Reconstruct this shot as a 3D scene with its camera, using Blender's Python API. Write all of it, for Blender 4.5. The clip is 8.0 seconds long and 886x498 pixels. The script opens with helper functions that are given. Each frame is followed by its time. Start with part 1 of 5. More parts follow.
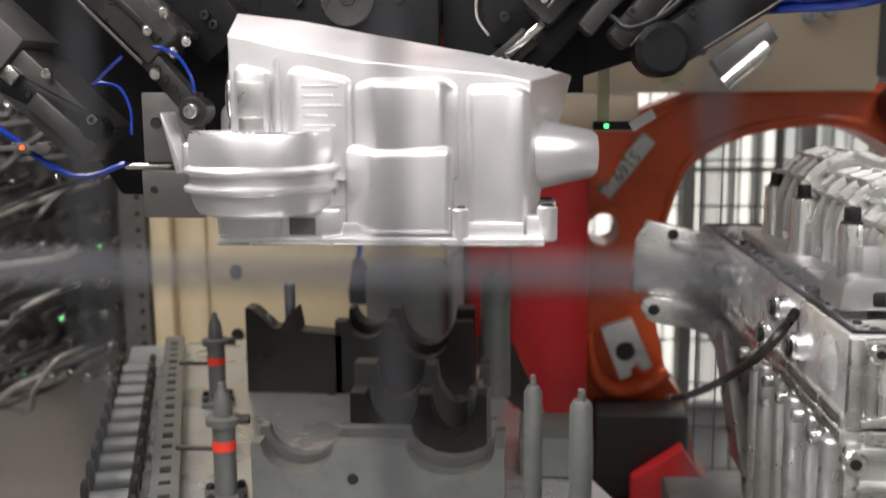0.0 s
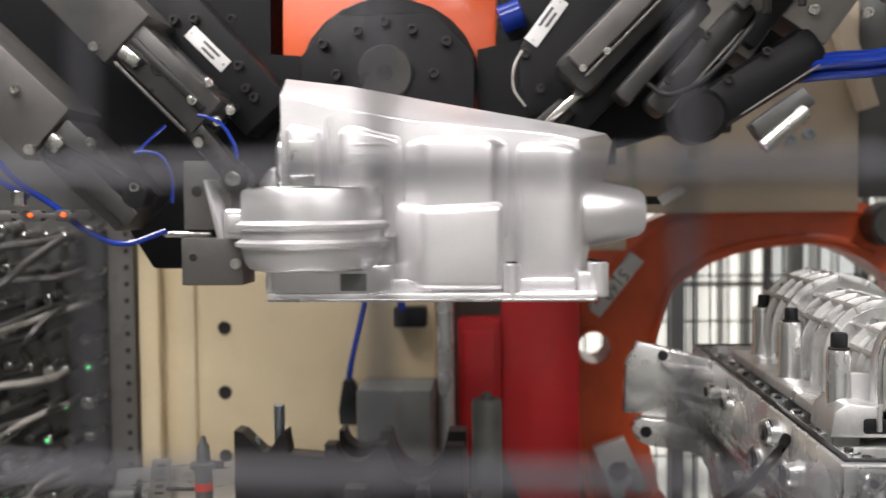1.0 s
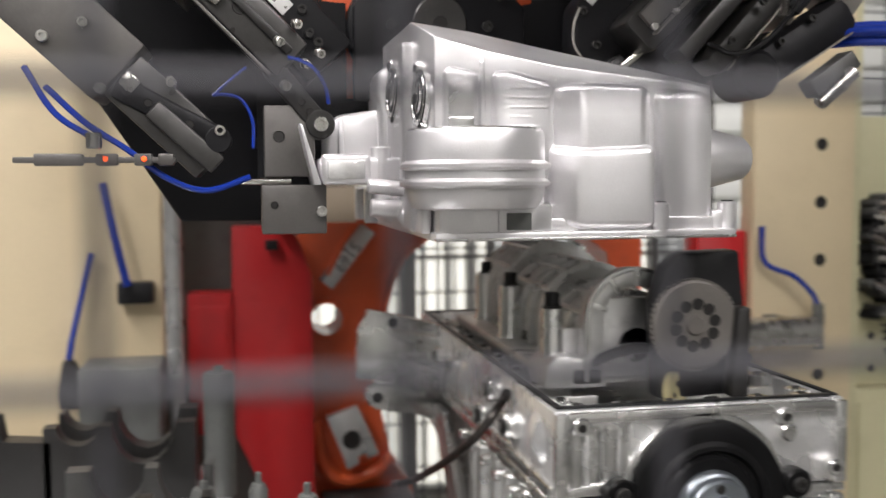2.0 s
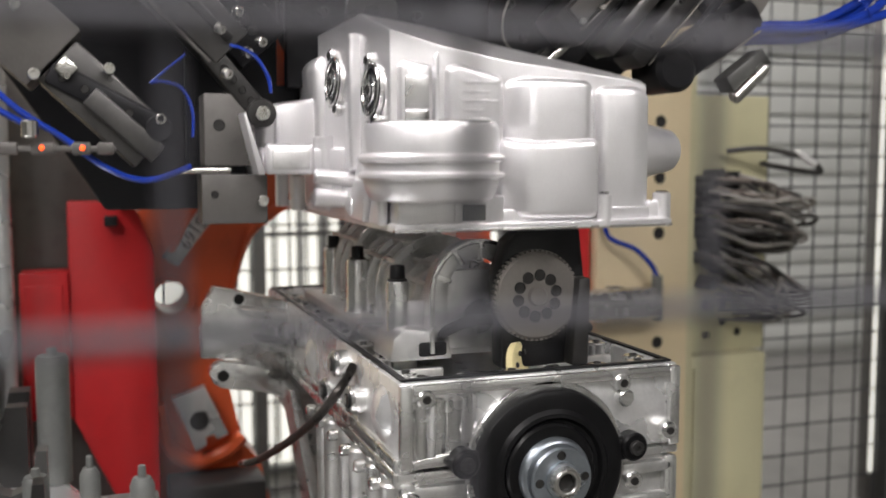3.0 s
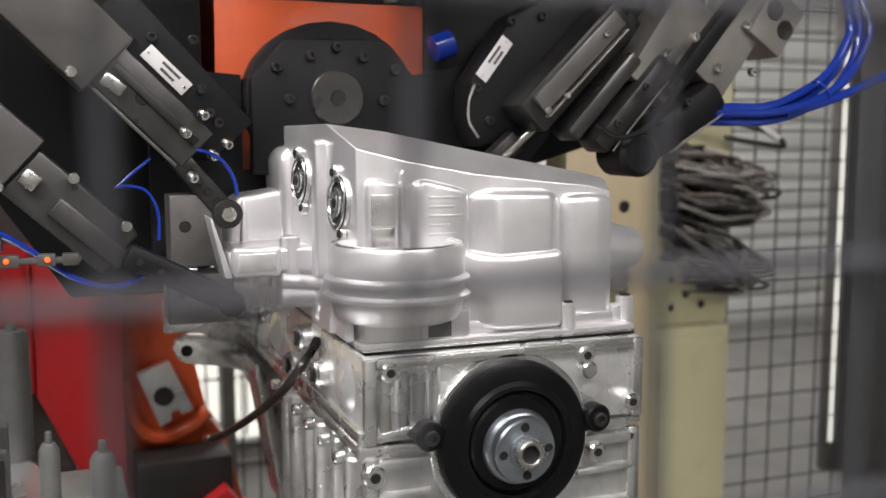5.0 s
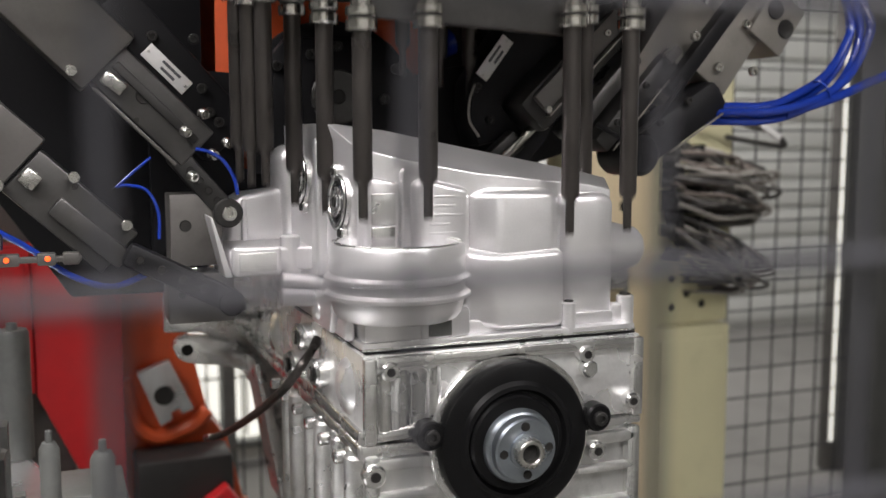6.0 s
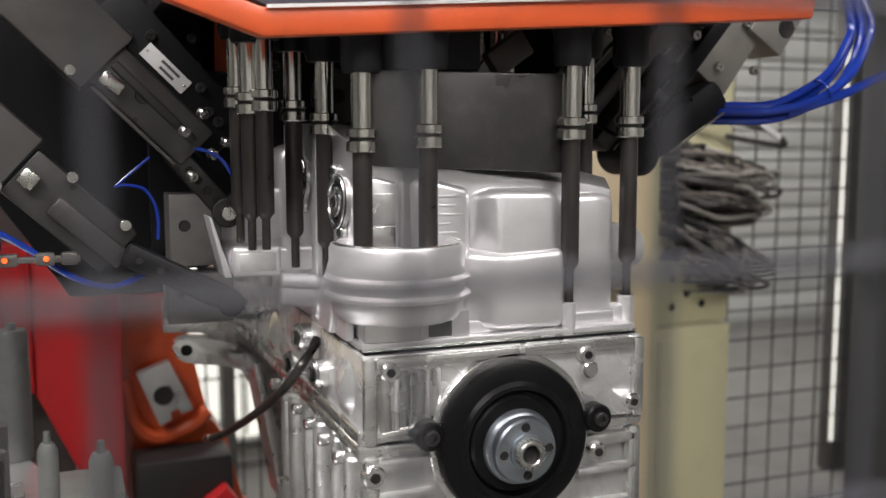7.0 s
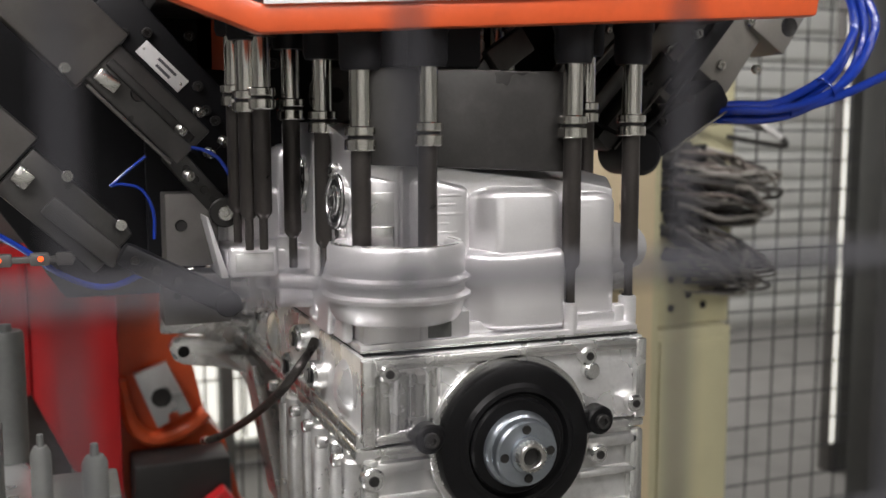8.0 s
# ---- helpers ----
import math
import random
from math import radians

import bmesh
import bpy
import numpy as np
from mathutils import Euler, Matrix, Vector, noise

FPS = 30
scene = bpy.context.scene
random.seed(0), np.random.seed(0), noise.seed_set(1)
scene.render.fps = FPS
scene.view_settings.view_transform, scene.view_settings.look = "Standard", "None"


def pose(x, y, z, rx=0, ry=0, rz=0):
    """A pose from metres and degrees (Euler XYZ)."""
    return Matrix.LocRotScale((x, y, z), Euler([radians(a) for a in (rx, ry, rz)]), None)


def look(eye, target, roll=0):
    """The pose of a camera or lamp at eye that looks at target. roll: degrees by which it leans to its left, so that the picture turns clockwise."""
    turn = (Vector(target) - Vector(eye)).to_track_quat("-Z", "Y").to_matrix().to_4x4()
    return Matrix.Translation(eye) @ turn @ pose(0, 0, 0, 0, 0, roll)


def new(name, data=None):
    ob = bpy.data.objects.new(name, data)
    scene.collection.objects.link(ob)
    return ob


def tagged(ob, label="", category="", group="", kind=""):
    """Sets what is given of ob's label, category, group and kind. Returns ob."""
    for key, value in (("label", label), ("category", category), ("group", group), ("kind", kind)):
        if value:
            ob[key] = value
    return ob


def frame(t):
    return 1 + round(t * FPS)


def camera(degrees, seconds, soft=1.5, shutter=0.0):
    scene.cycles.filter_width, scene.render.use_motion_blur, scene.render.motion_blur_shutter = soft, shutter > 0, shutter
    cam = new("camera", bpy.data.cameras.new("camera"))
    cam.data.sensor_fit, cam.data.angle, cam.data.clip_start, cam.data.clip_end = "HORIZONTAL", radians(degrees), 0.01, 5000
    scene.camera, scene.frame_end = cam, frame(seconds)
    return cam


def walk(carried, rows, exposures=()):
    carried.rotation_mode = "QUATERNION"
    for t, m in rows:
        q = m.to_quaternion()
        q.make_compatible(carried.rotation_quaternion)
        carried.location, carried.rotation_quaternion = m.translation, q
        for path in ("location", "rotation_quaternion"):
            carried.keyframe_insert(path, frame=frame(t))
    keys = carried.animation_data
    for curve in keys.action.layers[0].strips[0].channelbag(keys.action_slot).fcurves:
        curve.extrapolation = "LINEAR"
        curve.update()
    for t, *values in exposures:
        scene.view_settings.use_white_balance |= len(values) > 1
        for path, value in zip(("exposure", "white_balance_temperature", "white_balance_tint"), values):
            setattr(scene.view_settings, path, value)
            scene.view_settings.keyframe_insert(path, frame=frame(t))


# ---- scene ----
# ---------------------------------------------------------------- camera
cam = camera(48.26, 8.0, soft=1.5, shutter=0.4)
cam.data.dof.use_dof = True
cam.data.dof.focus_distance = 1.0
cam.data.dof.aperture_fstop = 5.0
PATH = [
    (0.0, pose(-0.0098, 0.0049, 1.4517, 81.14, 0.48, 4.92)),
    (0.5, pose(-0.0071, 0.0008, 1.4622, 85.51, 0.54, 4.56)),
    (1.0, pose(-0.0084, -0.0027, 1.4681, 87.58, 0.58, 4.39)),
    (1.2, pose(-0.0029, -0.0001, 1.4639, 87.67, 0.42, 3.20)),
    (2.3, pose(-0.0077, -0.0111, 1.4568, 85.47, 0.31, -15.18)),
    (2.5, pose(-0.0036, -0.0098, 1.4559, 85.19, 0.19, -16.51)),
    (3.0, pose(0.0071, -0.0022, 1.4518, 84.82, 0.11, -19.33)),
    (3.5, pose(0.0119, -0.0017, 1.4518, 84.54, 0.14, -20.79)),
    (4.0, pose(0.0130, 0.0003, 1.4504, 83.74, 0.11, -21.16)),
    (4.5, pose(0.0121, -0.0000, 1.4500, 83.40, 0.05, -21.20)),
    (6.0, pose(0.0125, 0.0005, 1.4491, 83.33, 0.03, -21.16)),
    (6.5, pose(0.0124, 0.0004, 1.4491, 83.34, 0.02, -21.17)),
    (7.0, pose(0.0137, 0.0038, 1.4493, 83.30, 0.04, -21.17)),
    (7.5, pose(0.0152, 0.0096, 1.4468, 83.40, 0.05, -21.21)),
    (8.0, pose(0.0180, 0.0153, 1.4462, 83.39, 0.04, -21.20)),
]
walk(cam, PATH)

# ---------------------------------------------------------------- light
world = bpy.data.worlds.new("hall_air")
scene.world = world
world.use_nodes = True
world.node_tree.nodes["Background"].inputs[0].default_value = (0.75, 0.8, 0.9, 1)
world.node_tree.nodes["Background"].inputs[1].default_value = 0.08


def lamp(name, eye, target, sx, sy, watts, col=(1.0, 0.952, 0.955)):
    d = bpy.data.lights.new(name, "AREA")
    d.shape, d.size, d.size_y, d.energy, d.color = "RECTANGLE", sx, sy, watts, col
    ob = new(name, d)
    ob.matrix_world = look(eye, target)
    return ob


lamp("hall_lamp", (-1.0, -0.6, 3.1), (0.2, 1.0, 1.2), 1.6, 0.35, 36)
lamp("hall_lamp", (1.0, -0.9, 3.1), (0.4, 1.0, 1.2), 1.6, 0.35, 39)
lamp("hall_lamp", (-1.2, 0.9, 3.1), (0.3, 1.1, 1.1), 1.6, 0.35, 34)
lamp("hall_lamp", (0.3, 1.5, 3.3), (0.3, 1.5, 0.0), 2.4, 0.4, 22)
lamp("hall_lamp", (1.8, 4.3, 3.4), (2.6, 6.0, 1.0), 3.4, 0.4, 120)
# two unseen aisle lamps, added so the metal reflects a brighter south wall
lamp("hall_lamp", (-1.6, -2.6, 3.1), (-1.2, -3.6, 0.8), 1.6, 0.35, 22)
lamp("hall_lamp", (1.6, -2.6, 3.1), (1.2, -3.6, 0.8), 1.6, 0.35, 22)
scene.view_settings.exposure = 0.0


# ---------------------------------------------------------------- materials
def mat(name, col, rough=0.5, metal=0.0, var=0.12, fine=90.0, big=7.0, bump=0.05, rvar=0.12, dirt=None, dirt_amt=0.0, coat=0.0, rand=0.0, spec=0.5):
    m = bpy.data.materials.new(name)
    m.use_nodes = True
    nt = m.node_tree
    b = nt.nodes["Principled BSDF"]
    tc = nt.nodes.new("ShaderNodeTexCoord")

    def nz(scale, detail):
        n = nt.nodes.new("ShaderNodeTexNoise")
        n.inputs["Scale"].default_value, n.inputs["Detail"].default_value = scale, detail
        nt.links.new(tc.outputs["Object"], n.inputs["Vector"])
        return n

    def mix(fac, a, c):
        x = nt.nodes.new("ShaderNodeMix")
        x.data_type = "RGBA"
        nt.links.new(fac, x.inputs[0])
        for s, v in ((x.inputs[6], a), (x.inputs[7], c)):
            if isinstance(v, tuple):
                s.default_value = (*v, 1)
            else:
                nt.links.new(v, s)
        return x.outputs[2]

    def rng(sock, lo, hi, a=0.3, c=0.7):
        r = nt.nodes.new("ShaderNodeMapRange")
        r.inputs[1].default_value, r.inputs[2].default_value, r.inputs[3].default_value, r.inputs[4].default_value = a, c, lo, hi
        nt.links.new(sock, r.inputs[0])
        return r.outputs[0]

    nf, nb = nz(fine, 4), nz(big, 3)
    lo = tuple(max(0, c * (1 - var)) for c in col)
    hi = tuple(min(1, c * (1 + var)) for c in col)
    base = mix(rng(nb.outputs[0], 0, 1), lo, hi)
    grain = mix(rng(nf.outputs[0], 0, 1), tuple(c * (1 - var * 0.6) for c in col), tuple(min(1, c * (1 + var * 0.6)) for c in col))
    mm = nt.nodes.new("ShaderNodeMix")
    mm.data_type = "RGBA"
    mm.inputs[0].default_value = 0.45
    nt.links.new(base, mm.inputs[6])
    nt.links.new(grain, mm.inputs[7])
    out = mm.outputs[2]
    if dirt_amt:
        nd = nz(big * 2.7, 6)
        out = mix(rng(nd.outputs[0], 0, dirt_amt, 0.5, 0.75), out, dirt or (0.05, 0.045, 0.04))
    if rand:
        oi = nt.nodes.new("ShaderNodeObjectInfo")
        hv = nt.nodes.new("ShaderNodeHueSaturation")
        nt.links.new(rng(oi.outputs["Random"], 1 - rand, 1 + rand, 0, 1), hv.inputs["Value"])
        nt.links.new(out, hv.inputs["Color"])
        out = hv.outputs[0]
    nt.links.new(out, b.inputs["Base Color"])
    nt.links.new(rng(nb.outputs[0], max(0.03, rough - rvar), min(1, rough + rvar)), b.inputs["Roughness"])
    b.inputs["Metallic"].default_value = metal
    b.inputs["Specular IOR Level"].default_value = spec
    if coat:
        b.inputs["Coat Weight"].default_value = coat
        b.inputs["Coat Roughness"].default_value = 0.12
    if bump:
        bp = nt.nodes.new("ShaderNodeBump")
        bp.inputs["Strength"].default_value, bp.inputs["Distance"].default_value = bump, 0.002
        nt.links.new(nf.outputs[0], bp.inputs["Height"])
        nt.links.new(bp.outputs[0], b.inputs["Normal"])
    return m


def glow(name, col, strength):
    m = bpy.data.materials.new(name)
    m.use_nodes = True
    b = m.node_tree.nodes["Principled BSDF"]
    b.inputs["Base Color"].default_value = (*col, 1)
    b.inputs["Emission Color"].default_value = (*col, 1)
    b.inputs["Emission Strength"].default_value = strength
    return m


CAST = mat("cast_aluminium", (0.86, 0.85, 0.86), 0.36, 0.76, 0.08, 700, 18, 0.10, 0.07)
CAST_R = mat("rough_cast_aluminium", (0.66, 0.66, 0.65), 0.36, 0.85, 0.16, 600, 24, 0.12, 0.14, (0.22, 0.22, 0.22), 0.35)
MACH = mat("machined_aluminium", (0.80, 0.80, 0.79), 0.24, 0.95, 0.08, 240, 30, 0.06, 0.09)
STEEL = mat("ground_steel", (0.62, 0.61, 0.58), 0.26, 1.0, 0.1, 300, 30, 0.04, 0.08)
CHROME = mat("polished_chrome_steel", (0.70, 0.68, 0.64), 0.14, 1.0, 0.06, 300, 40, 0.02, 0.05)
ZINC = mat("zinc_plated_steel", (0.33, 0.365, 0.40), 0.34, 0.9, 0.12, 200, 40, 0.05, 0.1)
DARKST = mat("blackened_steel", (0.032, 0.031, 0.030), 0.42, 0.4, 0.25, 260, 18, 0.08, 0.12)
ROD = mat("oiled_socket_steel", (0.075, 0.068, 0.064), 0.36, 0.7, 0.2, 300, 20, 0.04, 0.1)
BLACK = mat("black_anodised_plate", (0.009, 0.009, 0.0105), 0.52, 0.0, 0.25, 220, 9, 0.04, 0.12, spec=0.22)
RUBBER = mat("black_rubber", (0.010, 0.010, 0.011), 0.40, 0.0, 0.3, 150, 25, 0.06, 0.1, spec=0.32)
GREYP = mat("grey_anodised_plate", (0.125, 0.118, 0.112), 0.42, 0.35, 0.14, 260, 12, 0.06, 0.1, (0.045, 0.042, 0.04), 0.35)
GREYC = mat("bead_blasted_grey_plate", (0.24, 0.225, 0.205), 0.45, 0.35, 0.12, 260, 12, 0.06, 0.1, (0.12, 0.11, 0.10), 0.3)
GREYD = mat("dark_grey_fixture_steel", (0.095, 0.095, 0.092), 0.45, 0.4, 0.2, 220, 14, 0.08, 0.12)
GEAR = mat("sintered_gear_steel", (0.20, 0.185, 0.17), 0.5, 0.5, 0.15, 260, 20, 0.08, 0.1)
GREYM = mat("grey_painted_steel", (0.15, 0.155, 0.148), 0.45, 0.25, 0.16, 180, 12, 0.06, 0.12, (0.06, 0.06, 0.055), 0.3)
PLATE = mat("brushed_tray_sheet", (0.60, 0.61, 0.61), 0.30, 0.7, 0.1, 160, 8, 0.05, 0.12, (0.25, 0.25, 0.24), 0.3)
ORANGE = mat("orange_robot_paint", (0.72, 0.112, 0.030), 0.38, 0.0, 0.10, 120, 9, 0.04, 0.08, (0.2, 0.05, 0.02), 0.18, 0.25)
RED = mat("red_machine_paint", (0.50, 0.016, 0.020), 0.40, 0.0, 0.10, 120, 8, 0.04, 0.08, (0.15, 0.01, 0.01), 0.15, 0.2)
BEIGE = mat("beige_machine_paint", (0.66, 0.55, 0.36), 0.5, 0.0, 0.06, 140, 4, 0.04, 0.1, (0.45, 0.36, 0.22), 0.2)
# beige darkened to taupe: the upper plate's shade is in this colour
BEIGE_SHADE = mat("beige_paint_with_shade", (0.48, 0.40, 0.30), 0.5, 0.0, 0.07, 140, 4, 0.04, 0.1, (0.3, 0.25, 0.18), 0.2)
COVER = mat("black_moulded_cover", (0.006, 0.006, 0.0065), 0.34, 0.0, 0.3, 150, 25, 0.05, 0.08, spec=0.2)
CREAM = mat("pale_green_beige_paint", (0.58, 0.55, 0.35), 0.5, 0.0, 0.07, 140, 5, 0.04, 0.1, (0.35, 0.33, 0.2), 0.2)
# near-black colour that stands in for the shade inside holes
HOLE_SHADE = mat("painted_hole_shade", (0.02, 0.019, 0.018), 0.6, 0.3, 0.2, 100, 20, 0.0)
BLUE = mat("blue_air_hose", (0.010, 0.036, 0.30), 0.16, 0.0, 0.12, 120, 20, 0.02, 0.06, coat=0.25)
WHITEL = mat("white_type_label", (0.78, 0.77, 0.76), 0.45, 0.0, 0.05, 200, 30, 0.02)
INK = mat("dark_label_print", (0.08, 0.08, 0.09), 0.5, 0.0, 0.2, 200, 30, 0.0)
YELLOW = mat("cream_plastic_gear", (0.75, 0.66, 0.36), 0.45, 0.0, 0.08, 150, 30, 0.04)
REDBAND = mat("red_signal_band", (0.85, 0.05, 0.025), 0.45, 0.0, 0.08, 150, 30, 0.03)
CABLE = mat("black_cable_jacket", (0.055, 0.052, 0.05), 0.35, 0.0, 0.4, 150, 30, 0.03, 0.1, rand=0.6)
BRAID = mat("grey_cable_jacket", (0.30, 0.285, 0.26), 0.35, 0.2, 0.3, 150, 30, 0.03, 0.1, rand=0.5)
BROWN = mat("brown_grey_cable_jacket", (0.17, 0.145, 0.13), 0.4, 0.0, 0.3, 150, 30, 0.03, 0.1, rand=0.5)
WIRE = mat("dark_fence_wire", (0.05, 0.05, 0.055), 0.5, 0.2, 0.2, 150, 30, 0.03)
WALL = mat("pale_hall_panel", (0.62, 0.63, 0.60), 0.6, 0.0, 0.06, 60, 1.5, 0.05)
CONC = mat("sealed_concrete_floor", (0.24, 0.235, 0.22), 0.55, 0.0, 0.15, 40, 1.2, 0.08, 0.15, (0.1, 0.1, 0.09), 0.3)
CEIL = mat("dark_hall_ceiling", (0.12, 0.12, 0.125), 0.7, 0.0, 0.1, 30, 1.0, 0.05)
DAY = glow("bright_hall_window", (1.0, 0.98, 0.90), 0.85)
DAYD = glow("dim_frosted_window", (0.86, 0.88, 0.86), 0.42)
LED = glow("orange_sensor_led", (1.0, 0.10, 0.015), 1.8)
GREYS = mat("worn_dark_grey_slide", (0.066, 0.064, 0.062), 0.36, 0.5, 0.2, 240, 16, 0.06, 0.12, (0.2, 0.19, 0.18), 0.15)
WIREF = mat("grey_galvanised_wire", (0.070, 0.070, 0.080), 0.5, 0.3, 0.2, 150, 30, 0.03)
CASE = mat("satin_machined_aluminium", (0.86, 0.86, 0.86), 0.30, 0.70, 0.12, 260, 22, 0.10, 0.12, (0.45, 0.45, 0.46), 0.3)
DOORP = mat("pinkish_grey_cabinet_paint", (0.46, 0.42, 0.38), 0.45, 0.0, 0.08, 90, 5, 0.04, 0.1)
LEDG = glow("green_signal_led", (0.1, 0.9, 0.25), 2.0)
TUBE = glow("ceiling_lamp_diffuser", (1.0, 0.97, 0.92), 6.0)


# ---------------------------------------------------------------- mesh tools
BASES = {}


def thing(name, base, label, category, group="", kind=""):
    ob = new(name)
    ob.location = base
    ob.empty_display_size = 0.05
    BASES[ob.name] = Vector(base)
    return tagged(ob, label, category, group, kind)


def part(name, bm, material, parent, label=""):
    base = BASES[parent.name]
    bmesh.ops.translate(bm, verts=bm.verts[:], vec=-base)
    me = bpy.data.meshes.new(name)
    bm.to_mesh(me)
    bm.free()
    me.materials.append(material)
    for p in me.polygons:
        p.use_smooth = True
    me.set_sharp_from_angle(angle=radians(32))
    ob = new(name, me)
    ob.parent = parent
    BASES[ob.name] = base
    if label:
        ob["label"] = label
    return ob


def solid(name, bm, material, label, category, kind="", group=""):
    """A thing of one mesh, in world places."""
    me = bpy.data.meshes.new(name)
    bm.to_mesh(me)
    bm.free()
    me.materials.append(material)
    for p in me.polygons:
        p.use_smooth = True
    me.set_sharp_from_angle(angle=radians(32))
    ob = new(name, me)
    BASES[ob.name] = Vector((0, 0, 0))
    return tagged(ob, label, category, group, kind)


def join(bm, other, m=None):
    if m is not None:
        bmesh.ops.transform(other, matrix=m, verts=other.verts[:])
    me = bpy.data.meshes.new("tmp")
    other.to_mesh(me)
    other.free()
    bm.from_mesh(me)
    bpy.data.meshes.remove(me)
    return bm


def box(size, loc=(0, 0, 0), rot=(0, 0, 0), bevel=0.0, seg=2, bm=None):
    b = bmesh.new()
    bmesh.ops.create_cube(b, size=1.0)
    bmesh.ops.scale(b, vec=size, verts=b.verts[:])
    if bevel:
        bmesh.ops.bevel(b, geom=b.edges[:], offset=min(bevel, min(size) * 0.45), segments=seg, affect="EDGES", profile=0.5)
    return join(bm or bmesh.new(), b, pose(*loc, *rot))


def span(x0, x1, y0, y1, z0, z1, bevel=0.0, seg=2, bm=None):
    return box((x1 - x0, y1 - y0, z1 - z0), ((x0 + x1) / 2, (y0 + y1) / 2, (z0 + z1) / 2), (0, 0, 0), bevel, seg, bm)


def prism(pts, axis, a, b, bevel=0.0, seg=2, bm=None):
    """A plan of points drawn in the two other axes, pulled from a to b along axis."""
    t = bmesh.new()

    def P(u, v, w):
        return {"x": (w, u, v), "y": (u, w, v), "z": (u, v, w)}[axis]

    lo = [t.verts.new(P(u, v, a)) for u, v in pts]
    hi = [t.verts.new(P(u, v, b)) for u, v in pts]
    t.faces.new(lo)
    t.faces.new(hi[::-1])
    n = len(pts)
    for i in range(n):
        t.faces.new((lo[i], hi[i], hi[(i + 1) % n], lo[(i + 1) % n]))
    bmesh.ops.recalc_face_normals(t, faces=t.faces[:])
    if bevel:
        bmesh.ops.bevel(t, geom=t.edges[:], offset=bevel, segments=seg, affect="EDGES", profile=0.5, clamp_overlap=True)
    return join(bm or bmesh.new(), t)


def lathe(prof, p0, d, seg=28, bm=None):
    """Rings of (radius, height) round the line from p0 along d."""
    t = bmesh.new()
    q = Vector(d).to_track_quat("Z", "Y").to_matrix().to_4x4()
    rings = []
    for r, h in prof:
        if r < 1e-6:
            rings.append([t.verts.new((0, 0, h))])
        else:
            rings.append([t.verts.new((r * math.cos(2 * math.pi * i / seg), r * math.sin(2 * math.pi * i / seg), h)) for i in range(seg)])
    for A, B in zip(rings, rings[1:]):
        for i in range(seg):
            j = (i + 1) % seg
            if len(A) == 1 and len(B) == 1:
                continue
            if len(A) == 1:
                t.faces.new((A[0], B[j], B[i]))
            elif len(B) == 1:
                t.faces.new((A[i], A[j], B[0]))
            else:
                t.faces.new((A[i], A[j], B[j], B[i]))
    if len(rings[0]) > 1:
        t.faces.new(rings[0][::-1])
    if len(rings[-1]) > 1:
        t.faces.new(rings[-1])
    bmesh.ops.recalc_face_normals(t, faces=t.faces[:])
    return join(bm or bmesh.new(), t, Matrix.Translation(p0) @ q)


def rod(p0, p1, r, seg=20, ch=0.0015, bm=None):
    L = (Vector(p1) - Vector(p0)).length
    ch = min(ch, r * 0.4, L * 0.3)
    return lathe([(0, 0), (r - ch, 0), (r, ch), (r, L - ch), (r - ch, L), (0, L)], p0, Vector(p1) - Vector(p0), seg, bm)


def ring(p0, d, r_out, r_in, h, seg=28, bm=None):
    """A tube with an open bore."""
    c = min(0.0012, h * 0.2)
    return lathe_closed([(r_in, 0), (r_out - c, 0), (r_out, c), (r_out, h - c), (r_out - c, h), (r_in + c, h), (r_in, h - c)], p0, d, seg, bm)


def lathe_closed(prof, p0, d, seg=28, bm=None):
    t = bmesh.new()
    q = Vector(d).to_track_quat("Z", "Y").to_matrix().to_4x4()
    rings = [[t.verts.new((r * math.cos(2 * math.pi * i / seg), r * math.sin(2 * math.pi * i / seg), h)) for i in range(seg)] for r, h in prof]
    for k in range(len(rings)):
        A, B = rings[k], rings[(k + 1) % len(rings)]
        for i in range(seg):
            j = (i + 1) % seg
            t.faces.new((A[i], A[j], B[j], B[i]))
    bmesh.ops.recalc_face_normals(t, faces=t.faces[:])
    return join(bm or bmesh.new(), t, Matrix.Translation(p0) @ q)


def smooth_path(pts, n=8):
    P = [Vector(p) for p in pts]
    P = [P[0] * 2 - P[1]] + P + [P[-1] * 2 - P[-2]]
    out = []
    for i in range(1, len(P) - 2):
        for k in range(n):
            t = k / n
            a, b, c, d = P[i - 1:i + 3]
            out.append(0.5 * (2 * b + (c - a) * t + (2 * a - 5 * b + 4 * c - d) * t * t + (3 * b - a - 3 * c + d) * t ** 3))
    out.append(P[-2])
    return out


def hose(pts, r, seg=8, n=8, bm=None, ribs=0.0):
    """A round tube swept along a smooth path."""
    t = bmesh.new()
    path = smooth_path(pts, n)
    prev = None
    up = Vector((0.13, 0.29, 0.95))
    for i, p in enumerate(path):
        d = (path[min(i + 1, len(path) - 1)] - path[max(i - 1, 0)]).normalized()
        u = d.cross(up).normalized()
        v = d.cross(u)
        rr = r * (1 + (ribs if i % 2 else 0))
        cur = [t.verts.new(p + rr * (math.cos(2 * math.pi * k / seg) * u + math.sin(2 * math.pi * k / seg) * v)) for k in range(seg)]
        if prev:
            for k in range(seg):
                t.faces.new((prev[k], prev[(k + 1) % seg], cur[(k + 1) % seg], cur[k]))
        else:
            t.faces.new(cur)
        prev = cur
    t.faces.new(prev[::-1])
    bmesh.ops.recalc_face_normals(t, faces=t.faces[:])
    return join(bm or bmesh.new(), t)


